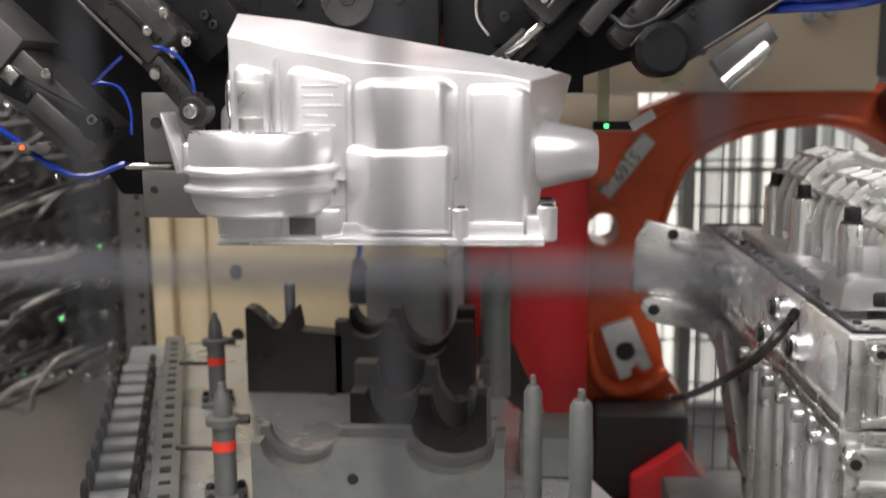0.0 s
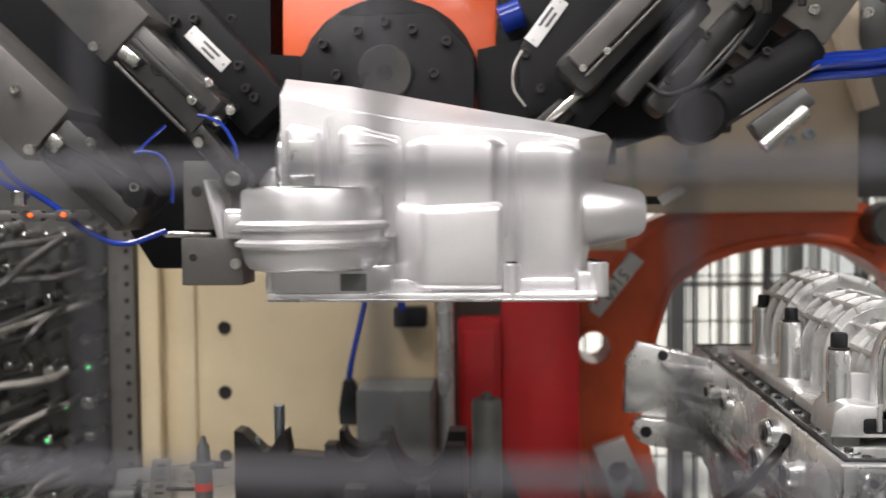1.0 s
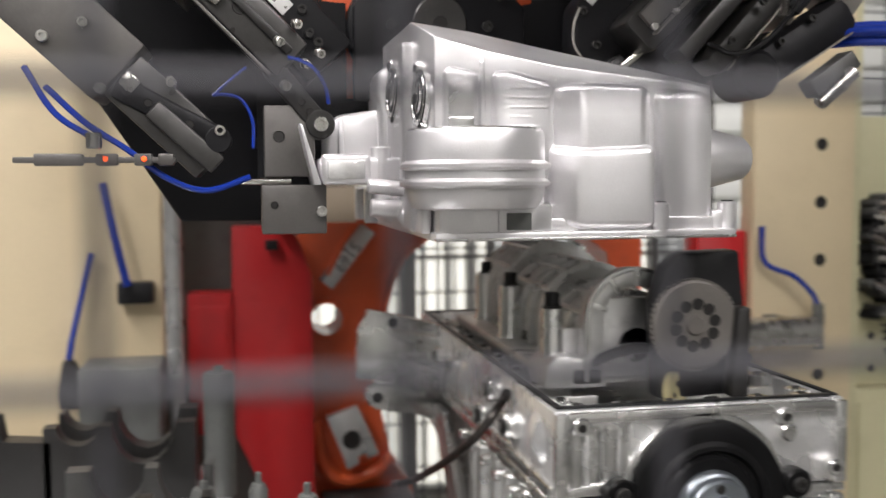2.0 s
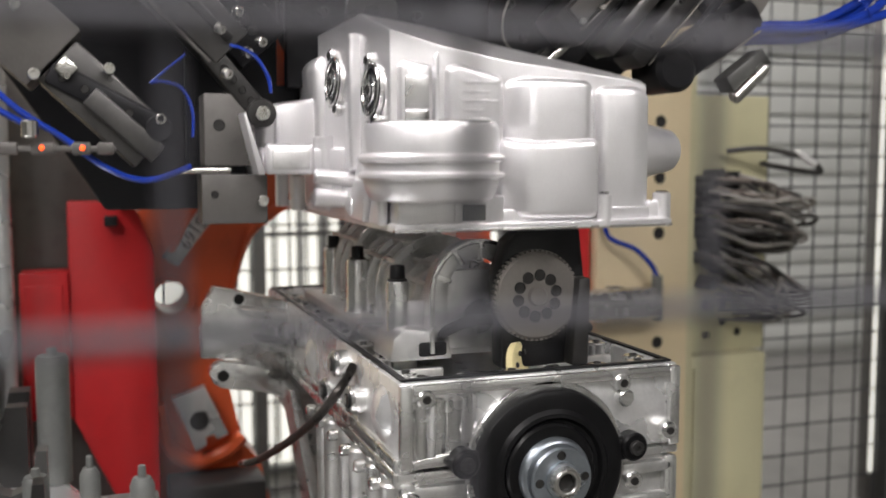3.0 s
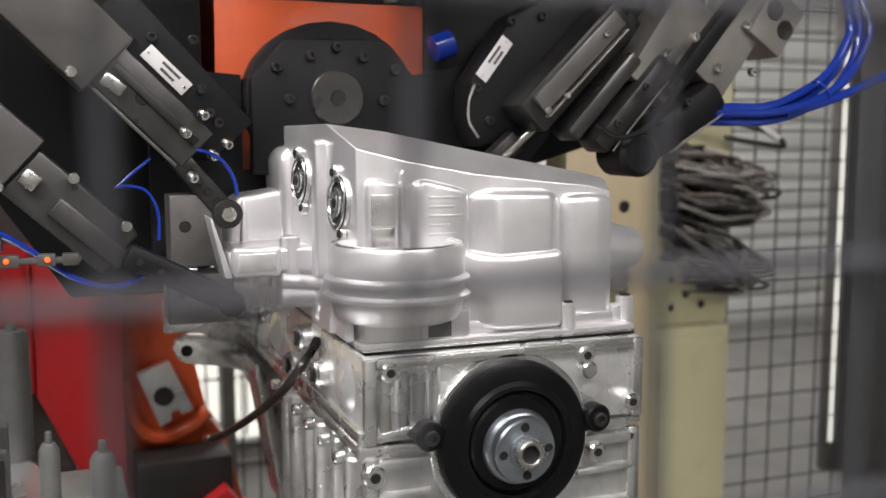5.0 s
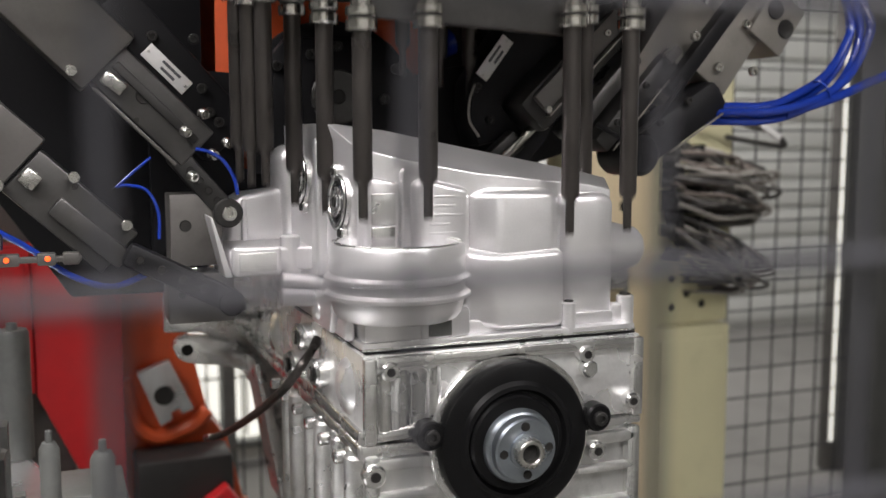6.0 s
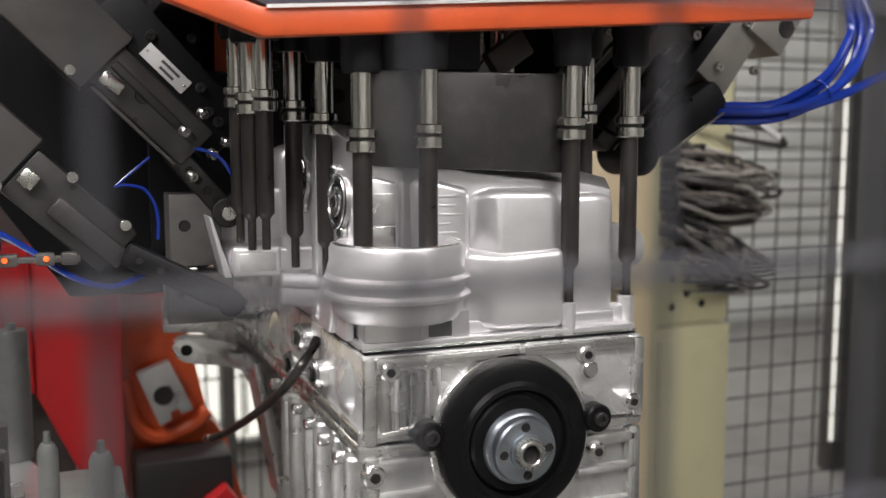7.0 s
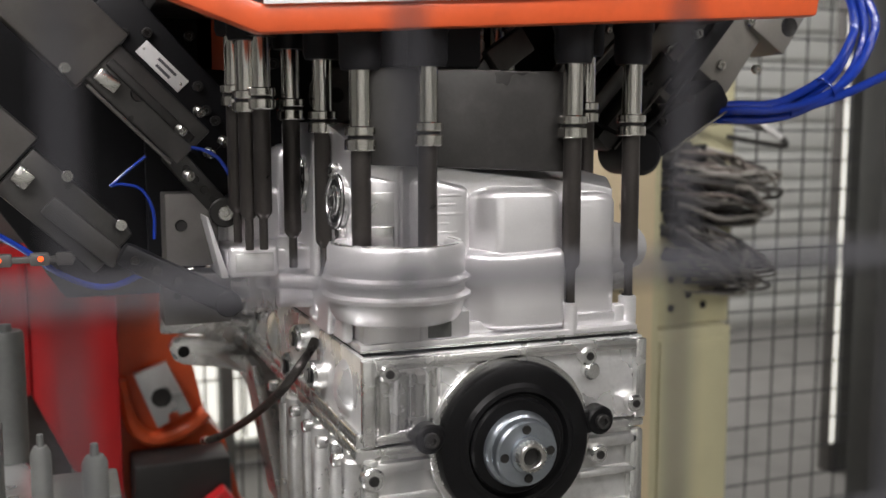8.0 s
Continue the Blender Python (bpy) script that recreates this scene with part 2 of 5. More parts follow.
def cap_screw(parent, p, d, r=0.004, material=None, name="cap_screw", h=None):
    """A socket-head screw: a head with a hexagonal recess."""
    h = h or r * 1.1
    bm = lathe([(0, 0), (r, 0), (r, h * 0.85), (r * 0.88, h), (r * 0.5, h), (r * 0.45, h * 0.45), (0, h * 0.45)], p, d, 14)
    return part(name, bm, material or ZINC, parent)


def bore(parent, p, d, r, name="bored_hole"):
    """A dark disc painted as the shade in a bore, with a thin chamfer ring, set a little proud of its face."""
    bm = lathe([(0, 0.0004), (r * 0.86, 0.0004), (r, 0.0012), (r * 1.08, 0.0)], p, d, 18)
    return part(name, bm, HOLE_SHADE, parent)


# ---------------------------------------------------------------- hall
def build_hall():
    f = solid("floor", span(-6, 6, -4, 6, -0.1, 0.0), CONC, "grey sealed concrete factory floor", "floor", "structure")
    solid("ceiling", span(-6, 6, -4, 6, 4.2, 4.3), CEIL, "dark factory hall ceiling", "ceiling", "structure")
    solid("wall_south", span(-6, 6, -4.15, -4.0, 0, 4.2), WALL, "pale panelled hall wall", "wall", "structure")
    solid("wall_west", span(-6.15, -6, -4, 6, 0, 4.2), WALL, "pale panelled hall wall", "wall", "structure")
    solid("wall_east", span(6, 6.15, -4, 6, 0, 4.2), WALL, "pale panelled hall wall", "wall", "structure")
    w = thing("wall_north", (0, 6.0, 0), "pale hall wall of horizontal ribbed panels", "wall", kind="structure")
    part("wall_core", span(-6, 6, 6.0, 6.15, 0, 4.2), WALL, w)
    k = 0
    z = 0.05
    while z < 3.6:
        part("panel", span(-6, 6, 5.95, 5.998, z, z + 0.19, 0.02), WALL, w)
        z += 0.215
    # a glazed partition behind the cell, bright with daylight
    pw = thing("partition_wall", (1.0, 4.3, 0), "pale partition wall behind the cell", "wall", kind="structure")
    part("wall_foot", span(-0.9, 2.1, 4.25, 4.33, 0.0, 0.12), WALL, pw)
    part("wall_head", span(-0.9, 2.1, 4.25, 4.33, 2.0, 2.6), WALL, pw)
    part("wall_panel", span(-0.9, 0.10, 4.25, 4.33, 0.12, 2.0), WALL, pw)
    win = thing("window_1", (1.0, 4.28, 0.12), "wide bright window with thin grey bars", "window", kind="structure")
    for x0, x1, m in ((0.10, 0.64, DAY), (0.64, 1.04, DAY), (1.04, 1.44, DAYD), (1.44, 1.82, DAY), (1.82, 2.1, DAYD)):
        part("pane", span(x0, x1, 4.28, 4.30, 0.12, 2.0), m, win, "bright frosted window pane")
    for x in (0.10, 0.62, 1.02, 1.42, 1.80, 2.06):
        part("window_bar", span(x, x + 0.035, 4.25, 4.279, 0.12, 2.0, 0.004), GREYP, win)
    for k in range(6, 20):
        part("curtain_rib", span(0.16 + 0.095 * k, 0.175 + 0.095 * k + 0.02 * (k % 3), 4.265, 4.2795, 0.13, 1.99, 0.004), WALL, win)
    for z in (0.62, 1.12, 1.62):
        part("window_bar", span(0.136, 2.06, 4.262, 4.2785, z, z + 0.02, 0.003), GREYP, win)
    part("window_sill", span(0.05, 2.12, 4.20, 4.249, 0.09, 0.12, 0.004), GREYM, win)
    win = thing("window_2", (3.06, 3.3, 0), "narrow bright window slit in a grey post", "window", kind="structure")
    part("pane", span(3.058, 3.088, 3.264, 3.272, 0.12, 2.3), DAY, win, "overexposed bright window pane")
    part("window_frame", span(3.050, 3.057, 3.26, 3.32, 0.0, 2.4, 0.004), GREYP, win)
    part("window_frame", span(3.089, 3.27, 3.25, 3.32, 0.0, 2.4, 0.004), GREYD, win)
    part("window_sill", span(3.0575, 3.0885, 3.26, 3.32, 0.0, 0.119, 0.003), GREYP, win)
    # the last two fixtures are made up to go with the added aisle lamps
    for x, y in ((-1.0, -0.6), (1.0, -0.9), (-1.2, 0.9), (-1.6, -2.6), (1.6, -2.6)):
        c = thing("ceiling_lamp", (x, y, 3.25), "long white hall lamp with a lit diffuser", "ceiling lamp", "hall lamps")
        part("housing", span(x - 0.85, x + 0.85, y - 0.22, y + 0.22, 3.2, 3.29, 0.01), GREYM, c)
        part("diffuser", span(x - 0.8, x + 0.8, y - 0.18, y + 0.18, 3.17, 3.198, 0.004), TUBE, c)
        part("hanger", rod((x, y, 3.29), (x, y, 4.2), 0.01), GREYM, c)


# ---------------------------------------------------------------- engine
XL, XR, YF, YB, ZT = 0.270, 0.573, 0.876, 1.62, 1.241


def build_engine():
    e = thing("engine_block", (0.42, 1.2, 0.80), "upturned bright cast aluminium engine block with open crankcase", "engine block")
    zs = 1.156
    # upper crankcase: four walls round an open well
    bm = span(XL, XL + 0.016, YF, YB, zs, ZT, 0.002)
    span(XR - 0.016, XR, YF, YB, zs, ZT, 0.002, bm=bm)
    span(XL + 0.012, XR - 0.012, YF, YF + 0.016, zs, ZT, 0.002, bm=bm)
    span(XL + 0.012, XR - 0.012, YB - 0.02, YB, zs, ZT, 0.002, bm=bm)
    crank = part("crankcase", bm, CASE, e, "machined aluminium crankcase walls")
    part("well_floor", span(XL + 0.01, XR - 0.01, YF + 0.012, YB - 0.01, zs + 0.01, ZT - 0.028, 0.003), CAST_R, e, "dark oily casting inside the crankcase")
    # gasket bead along the rim; its black also paints the shadow gap under the pan
    g0, g1 = 0.004, 0.011
    for x0, x1, y0, y1 in ((XL + g0, XL + g1, YF + g0, YB - g0), (XR - g1, XR - g0, YF + g0, YB - g0), (XL + g1, XR - g1, YF + g0, YF + g1), (XL + g1, XR - g1, YB - g1, YB - g0)):
        part("gasket", span(x0, x1, y0, y1, ZT + 0.0002, ZT + 0.0026, 0.0006), RUBBER, e, "black sealing bead on the rim")
    # side walls: rim bosses with holes
    random.seed(4)
    for i in range(9):
        y = YF + 0.05 + i * 0.083
        part("rim_boss", lathe([(0, 0), (0.013, 0), (0.013, 0.026), (0.0118, 0.0275), (0, 0.0275)], (XL + 0.021, y, ZT - 0.028), (0, 0, 1), 18), MACH, e)
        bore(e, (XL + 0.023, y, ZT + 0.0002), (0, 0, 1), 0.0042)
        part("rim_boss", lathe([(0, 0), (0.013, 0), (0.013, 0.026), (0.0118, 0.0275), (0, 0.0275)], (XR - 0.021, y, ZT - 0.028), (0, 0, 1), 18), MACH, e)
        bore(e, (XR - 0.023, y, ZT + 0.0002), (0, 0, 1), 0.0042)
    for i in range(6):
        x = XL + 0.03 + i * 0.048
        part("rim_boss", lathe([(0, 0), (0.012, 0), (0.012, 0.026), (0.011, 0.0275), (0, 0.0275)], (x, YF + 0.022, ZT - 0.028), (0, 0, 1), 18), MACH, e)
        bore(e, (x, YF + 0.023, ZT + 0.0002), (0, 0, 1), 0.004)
    # lower block
    bm = span(XL + 0.004, XR - 0.004, YF + 0.004, 1.25, 0.80, zs - 0.0015, 0.004)
    span(0.345, XR - 0.004, 1.24, YB - 0.03, 0.80, zs - 0.0018, 0.004, bm=bm)
    part("cylinder_block", bm, CAST_R, e, "rough cast lower cylinder block")
    part("seam_rail", span(XL - 0.004, XL + 0.02, YF - 0.001, YB - 0.03, zs - 0.016, zs - 0.003, 0.002), MACH, e)
    part("seam_rail", span(XL - 0.004, XL + 0.02, YF - 0.001, YB - 0.03, zs - 0.001, zs + 0.012, 0.002), MACH, e)
    part("front_seam", span(XL - 0.002, XR + 0.001, YF - 0.003, YF + 0.02, zs - 0.010, zs - 0.002, 0.0015), MACH, e)
    # front face: a frame of ribs round sunk fields
    for x0, x1, z0, z1 in ((XL, XL + 0.012, zs, ZT - 0.002), (XR - 0.012, XR, zs, ZT - 0.002), (XL + 0.012, XR - 0.012, ZT - 0.012, ZT - 0.0015)):
        part("front_rib", span(x0, x1, YF - 0.008, YF + 0.002, z0, z1, 0.002), MACH, e)
    for x, r in ((0.2925, 0.010), (0.3105, 0.0085), (0.3270, 0.0085), (0.3435, 0.0070)):
        part("front_flute", rod((x, YF + r * 0.35, zs + 0.006), (x, YF + r * 0.35, ZT - 0.016), r, 20, 0.004), MACH, e)
    for x0, x1, z0, z1 in ((0.3000, 0.3040, zs + 0.004, 1.218), (0.3435, 0.3470, 1.200, ZT - 0.014)):
        part("front_web", span(x0, x1, YF - 0.007, YF + 0.002, z0, z1, 0.0015), CASE, e)
    part("front_ledge", prism([(XL + 0.012, zs + 0.002), (XL + 0.012, zs + 0.010), (0.318, zs + 0.016), (0.332, zs + 0.004)], "y", YF - 0.008, YF + 0.002, 0.002), MACH, e)
    ox, oz = 0.4215, 1.148
    bm = bmesh.new()
    ring((ox, YF + 0.002, oz), (0, -1, 0), 0.0865, 0.079, 0.010, 56, bm)
    part("cover_seat", bm, MACH, e, "bright machined ring round the front cover")
    # front cover, black, with two ears
    prof = [(0, 0), (0.0800, 0), (0.0800, 0.010), (0.0780, 0.014), (0.0740, 0.016), (0.0610, 0.0165), (0.0570, 0.020), (0.0530, 0.0205), (0.0500, 0.016), (0, 0.016)]
    fc = part("front_cover", lathe(prof, (ox, YF - 0.004, oz), (0, -1, 0), 56), COVER, e, "black round rubber-damped front cover")
    for ex, ez in ((0.331, 1.163), (0.513, 1.162)):
        a = Vector((ex - ox, 0, ez - oz)).normalized()
        q = math.degrees(math.atan2(a.z, a.x))
        cx, cz = ex - a.x * 0.014, ez - a.z * 0.014
        ear = box((0.05, 0.012, 0.024), (cx, YF - 0.012, cz), (0, -q, 0), 0.004)
        rod((ex, YF - 0.004, ez), (ex, YF - 0.022, ez), 0.0145, 20, 0.002, ear)
        part("ear", ear, COVER, e, "black ear of the front cover")
        cap_screw(e, (ex, YF - 0.022, ez), (0, -1, 0), 0.0075, DARKST, h=0.005)
    part("cover_step", lathe([(0, 0), (0.0475, 0), (0.0475, 0.006), (0.0455, 0.009), (0, 0.009)], (ox - 0.004, YF - 0.020, oz + 0.001), (0, -1, 0), 48), COVER, e, "black inner step of the front cover")
    hub = lathe([(0, 0), (0.0395, 0), (0.0395, 0.003), (0.0375, 0.005), (0.0365, 0.012), (0.0345, 0.0145), (0.0325, 0.0155), (0.0318, 0.024), (0.0300, 0.026), (0.018, 0.026), (0.0175, 0.029), (0, 0.029)], (ox - 0.003, YF - 0.022, oz - 0.001), (0, -1, 0), 48)
    hb = part("hub", hub, ZINC, e, "zinc-plated steel crank hub with four holes")
    yh = YF - 0.022 - 0.026
    for k in range(4):
        a = math.radians(90 * k + 3)
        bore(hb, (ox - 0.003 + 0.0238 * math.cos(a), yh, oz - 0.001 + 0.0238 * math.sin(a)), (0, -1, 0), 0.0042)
    sp = bmesh.new()
    ring((ox - 0.003, yh, oz - 0.001), (0, -1, 0), 0.0135, 0.0090, 0.012, 28, sp)
    part("splined_nose", sp, STEEL, hb, "bright splined crank nose")
    nb = bmesh.new()
    for k in range(22):
        a = 2 * math.pi * k / 22
        box((0.0022, 0.010, 0.0022), (ox - 0.003 + 0.0136 * math.cos(a), yh - 0.006, oz - 0.001 + 0.0136 * math.sin(a)), (0, -math.degrees(a), 0), 0, 1, nb)
    tagged(part("spline_teeth", nb, STEEL, hb), kind="stuff")
    bore(hb, (ox - 0.003, yh - 0.0042, oz - 0.001), (0, -1, 0), 0.0090)
    # bosses on the front face
    for x, z, r in ((0.295, 1.226, 0.0095), (0.505, 1.226, 0.0095), (0.509, 1.210, 0.009), (0.560, 1.172, 0.009), (0.279, 1.126, 0.0115), (0.519, 1.123, 0.010)):
        rod_b = part("boss", rod((x, YF + 0.004, z), (x, YF - 0.011, z), r, 20, 0.002), MACH, e)
        if (x, z) != (0.509, 1.210):
            bore(rod_b, (x, YF - 0.0112, z), (0, -1, 0), r * 0.42)
    # lower front: ribs and pockets
    for z0, z1 in ((1.128, 1.140), (1.060, 1.070), (1.098, 1.106)):
        part("front_rib", span(XL + 0.006, XL + 0.075, YF - 0.006, YF + 0.006, z0, z1, 0.003), CAST_R, e)
        part("front_rib", span(XR - 0.075, XR - 0.006, YF - 0.006, YF + 0.006, z0, z1, 0.003), CAST_R, e)
    part("front_rib", span(XL, XL + 0.016, YF - 0.006, YF + 0.006, 0.82, zs - 0.012, 0.004), MACH, e)
    part("front_rib", span(XR - 0.016, XR, YF - 0.006, YF + 0.006, 0.82, zs - 0.012, 0.004), MACH, e)
    # left side: upright ribs of the lower block, coolant bosses above
    for i in range(6):
        y = YF + 0.03 + i * 0.062
        part("side_rib", rod((XL + 0.004, y, 0.81), (XL + 0.004, y, zs - 0.018), 0.011 if i % 2 else 0.015, 14, 0.003), CAST_R, e)
        b = part("seam_bolt", rod((XL - 0.003, y + 0.02, zs - 0.026), (XL - 0.016, y + 0.02, zs - 0.026), 0.007, 14, 0.002), MACH, e)
    for y, z, r, l in ((1.085, 1.221, 0.0155, 0.017), (1.133, 1.179, 0.0165, 0.017), (1.012, 1.196, 0.0155, 0.017), (1.30, 1.210, 0.010, 0.017), (1.40, 1.206, 0.012, 0.02)):
        b = part("side_boss", rod((XL + 0.004, y, z), (XL - l, y - 0.004, z), r, 22, 0.003), MACH, e)
        bore(b, (XL - l - 0.0003, y - 0.004, z), (-1, 0, 0), r * 0.5)
    for y, z in ((0.93, 1.20), (1.12, 1.20), (1.28, 1.19)):
        part("side_swell", lathe([(0, 0), (0.030, 0), (0.024, 0.006), (0.012, 0.010), (0, 0.011)], (XL + 0.001, y, z), (-1, 0, 0), 24), CASE, e)
    # gearbox end: flange to the side with two lugs
    fl = prism([(XL + 0.006, 1.238), (0.168, 1.264), (0.150, 1.235), (0.146, 1.156), (0.205, 1.152), (XL + 0.006, 1.10)], "y", 1.49, 1.515, 0.004)
    f = part("gearbox_flange", fl, MACH, e, "grey machined gearbox flange with dowel holes")
    bore(f, (0.205, 1.4895, 1.243), (0, -1, 0), 0.0075)
    lg = prism([(0.157, 1.136), (0.162, 1.147), (0.173, 1.152), (0.204, 1.149), (0.234, 1.141), (0.252, 1.133), (XL + 0.008, 1.116), (XL + 0.008, 1.050), (0.274, 1.082), (0.259, 1.094), (0.238, 1.102), (0.217, 1.106), (0.196, 1.109), (0.176, 1.113), (0.163, 1.121)], "y", 1.47, 1.50, 0.005)
    l = part("mounting_lug", lg, MACH, e, "grey cast mounting lug with a bolt hole")
    bore(l, (0.177, 1.4695, 1.132), (0, -1, 0), 0.008)
    part("flange_rib", prism([(0.20, 1.235), (XL + 0.004, 1.225), (XL + 0.004, 1.208), (0.215, 1.222)], "y", 1.44, 1.49, 0.003), CAST_R, e)
    part("flange_rib", prism([(0.22, 1.19), (XL + 0.004, 1.18), (XL + 0.004, 1.165), (0.23, 1.178)], "y", 1.42, 1.49, 0.003), CAST_R, e)
    part("rear_flange", prism([(XL - 0.012, ZT - 0.002), (XL - 0.012, 1.10), (0.318, 0.98), (0.330, 0.82), (XR + 0.05, 0.82), (XR + 0.05, ZT - 0.002)], "y", 1.515, 1.54, 0.004), CAST_R, e)
    part("bell_rib", prism([(0.262, 1.12), (0.276, 1.12), (0.318, 0.90), (0.300, 0.90)], "y", 1.40, 1.49, 0.004), CAST_R, e, "slanted rib of the bell housing")
    # balance shaft housing: ribbed arches that shrink towards the front, on a flat foot between bolted pillars
    hs = part("shaft_housing", span(0.300, 0.505, 0.985, 1.47, ZT + 0.001, ZT + 0.014, 0.004), CAST_R, e, "grey cast foot of the shaft housing")

    def arch(xc, zc, r1, r0, y0, y1, n=16, bevel=0.0):
        o = [(xc + r1 * math.cos(math.pi * k / n), zc + r1 * math.sin(math.pi * k / n)) for k in range(n + 1)]
        i = [(xc + r0 * math.cos(math.pi * k / n), zc + r0 * math.sin(math.pi * k / n)) for k in range(n, -1, -1)]
        return prism([(xc + r1, ZT + 0.008)] + o + [(xc - r1, ZT + 0.008), (xc - r0, ZT + 0.008)] + i + [(xc + r0, ZT + 0.008)], "y", y0, y1, bevel)

    for xc, zc, r, y0, y1, ribs in ((0.405, 1.300, 0.068, 1.30, 1.46, 4), (0.400, 1.292, 0.060, 1.13, 1.30, 4), (0.392, 1.284, 0.049, 0.99, 1.13, 3)):
        c = part("bearing_cap", arch(xc, zc, r, r - 0.016, y0, y1), CAST_R, hs, "ribbed bright aluminium bearing cap")
        step = (y1 - y0) / ribs
        for k in range(ribs):
            yr = y0 + step * (k + 0.12)
            part("cap_rib", arch(xc, zc, r + 0.0085, r - 0.004, yr, yr + 0.0065, 16, 0.0012), CAST_R, c)
        for a in (35, 62, 90, 118, 146):
            ca, sa = math.cos(math.radians(a)), math.sin(math.radians(a))
            part("cap_spine", box((0.014, y1 - y0 - 0.006, 0.006), (xc + (r + 0.001) * ca, (y0 + y1) / 2, zc + (r + 0.001) * sa), (0, -a, 0), 0.0015), CAST_R, c)
    ef = part("end_frame", arch(0.388, 1.312, 0.055, 0.036, 0.966, 0.990, 18, 0.002), CAST_R, hs, "grey cast end frame of the shaft housing")
    for a in (20, 55, 90, 125, 160):
        ca, sa = math.cos(math.radians(a)), math.sin(math.radians(a))
        part("frame_rib", box((0.018, 0.008, 0.005), (0.388 + 0.0455 * ca, 0.963, 1.312 + 0.0455 * sa), (0, -a, 0), 0.001), MACH, ef)
    part("frame_edge", arch(0.388, 1.312, 0.0565, 0.0515, 0.9625, 0.9675, 18, 0.001), MACH, ef)
    part("end_web", span(0.352, 0.424, 0.976, 0.986, ZT + 0.010, 1.335, 0.003), CAST_R, hs, "plain web inside the end frame")
    part("end_shaft", rod((0.392, 1.02, 1.284), (0.392, 0.976, 1.284), 0.020, 28), DARKST, hs)
    part("end_ramp", prism([(0.290, ZT + 0.012), (0.352, ZT + 0.014), (0.352, ZT + 0.022), (0.318, ZT + 0.017)], "y", 0.978, 0.998, 0.002), CAST, hs)
    for x, y, r in ((0.307, 1.00, 0.0120), (0.325, 1.24, 0.0155), (0.335, 1.42, 0.0150), (0.485, 1.02, 0.0125), (0.485, 1.24, 0.0150), (0.485, 1.42, 0.0150)):
        pl = part("cap_pillar", lathe([(0, 0), (r * 1.25, 0), (r * 1.02, 0.010), (r, 0.068), (r * 0.92, 0.072), (0, 0.072)], (x, y, ZT + 0.010), (0, 0, 1), 22), MACH, hs)
        part("bolt_washer", rod((x, y, ZT + 0.082), (x, y, ZT + 0.0845), 0.0105, 18, 0.0006), DARKST, pl)
        cap_screw(pl, (x, y, ZT + 0.0845), (0, 0, 1), 0.0082, RUBBER, "cap_bolt", 0.0145)
        part("pillar_web", span(min(x, 0.40) if x < 0.4 else 0.44, 0.36 if x < 0.4 else x, y - 0.004, y + 0.004, ZT + 0.010, ZT + 0.060, 0.002), CAST, pl)
    part("foot_step", prism([(0.288, ZT + 0.001), (0.292, ZT + 0.026), (0.305, ZT + 0.036), (0.352, ZT + 0.030), (0.358, ZT + 0.001)], "y", 0.966, 1.035, 0.004), CAST_R, hs)
    part("black_clip", span(0.318, 0.352, 0.965, 0.990, ZT + 0.004, ZT + 0.022, 0.004), RUBBER, e, "black plastic clip in the well")
    # timing end: black guard, toothed pump gear with holes, cream gear
    part("chain_guard", prism([(0.396, 1.235), (0.392, 1.335), (0.402, 1.368), (0.42, 1.385), (0.484, 1.387), (0.493, 1.31), (0.496, 1.238)], "y", 0.925, 0.955, 0.005), RUBBER, e, "black plastic chain guard")
    gc = (0.432, 0.926, 1.312)
    gr = lathe([(0, 0), (0.0455, 0), (0.0455, 0.008), (0.0430, 0.010), (0.034, 0.0095), (0.011, 0.0095), (0.009, 0.013), (0, 0.013)], gc, (0, -1, 0), 48)
    gt = bmesh.new()
    for k in range(52):
        a = 2 * math.pi * k / 52
        box((0.003, 0.008, 0.003), (gc[0] + 0.0460 * math.cos(a), gc[1] - 0.004, gc[2] + 0.0460 * math.sin(a)), (0, -math.degrees(a), 0), 0, 1, gt)
    gear = part("pump_gear", gr, GEAR, e, "dark grey toothed pump gear with round holes")
    tagged(part("gear_teeth", gt, GEAR, gear), kind="stuff")
    for k in range(10):
        a = 2 * math.pi * k / 10 + 0.2
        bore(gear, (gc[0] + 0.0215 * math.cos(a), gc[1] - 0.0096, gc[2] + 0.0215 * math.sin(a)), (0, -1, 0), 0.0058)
    part("guard_bracket", prism([(0.466, 1.238), (0.486, 1.238), (0.488, 1.33), (0.474, 1.33)], "y", 0.905, 0.928, 0.004), DARKST, e)
    yc = (0.411, 0.926, 1.2425)
    yg = part("cream_gear", lathe([(0, 0), (0.021, 0), (0.021, 0.007), (0.017, 0.008), (0.008, 0.006), (0, 0.006)], yc, (0.9, -1, 0.15), 32), YELLOW, e, "cream plastic gear half sunk in the well")
    for k in range(6):
        a = 2 * math.pi * k / 6
        bore(yg, (yc[0] + 0.0092 * math.cos(a) + 0.0056, yc[1] + 0.0083 * math.cos(a) - 0.0062, yc[2] + 0.0125 * math.sin(a)), (0.9, -1, 0.15), 0.0026)
    # well clutter: oil jets and webs
    for i in range(7):
        y = 0.96 + 0.09 * i
        part("web", span(XL + 0.03, XL + 0.075, y, y + 0.008, ZT - 0.03, ZT - 0.006, 0.002), CAST_R, e)
        part("web", span(XR - 0.075, XR - 0.03, y, y + 0.008, ZT - 0.03, ZT - 0.006, 0.002), CAST_R, e)
    part("pipe", hose([(0.33, 0.98, 1.26), (0.38, 0.95, 1.285), (0.45, 0.955, 1.27), (0.53, 0.99, 1.262)], 0.006), RUBBER, e, "thin black pipe across the crankcase")
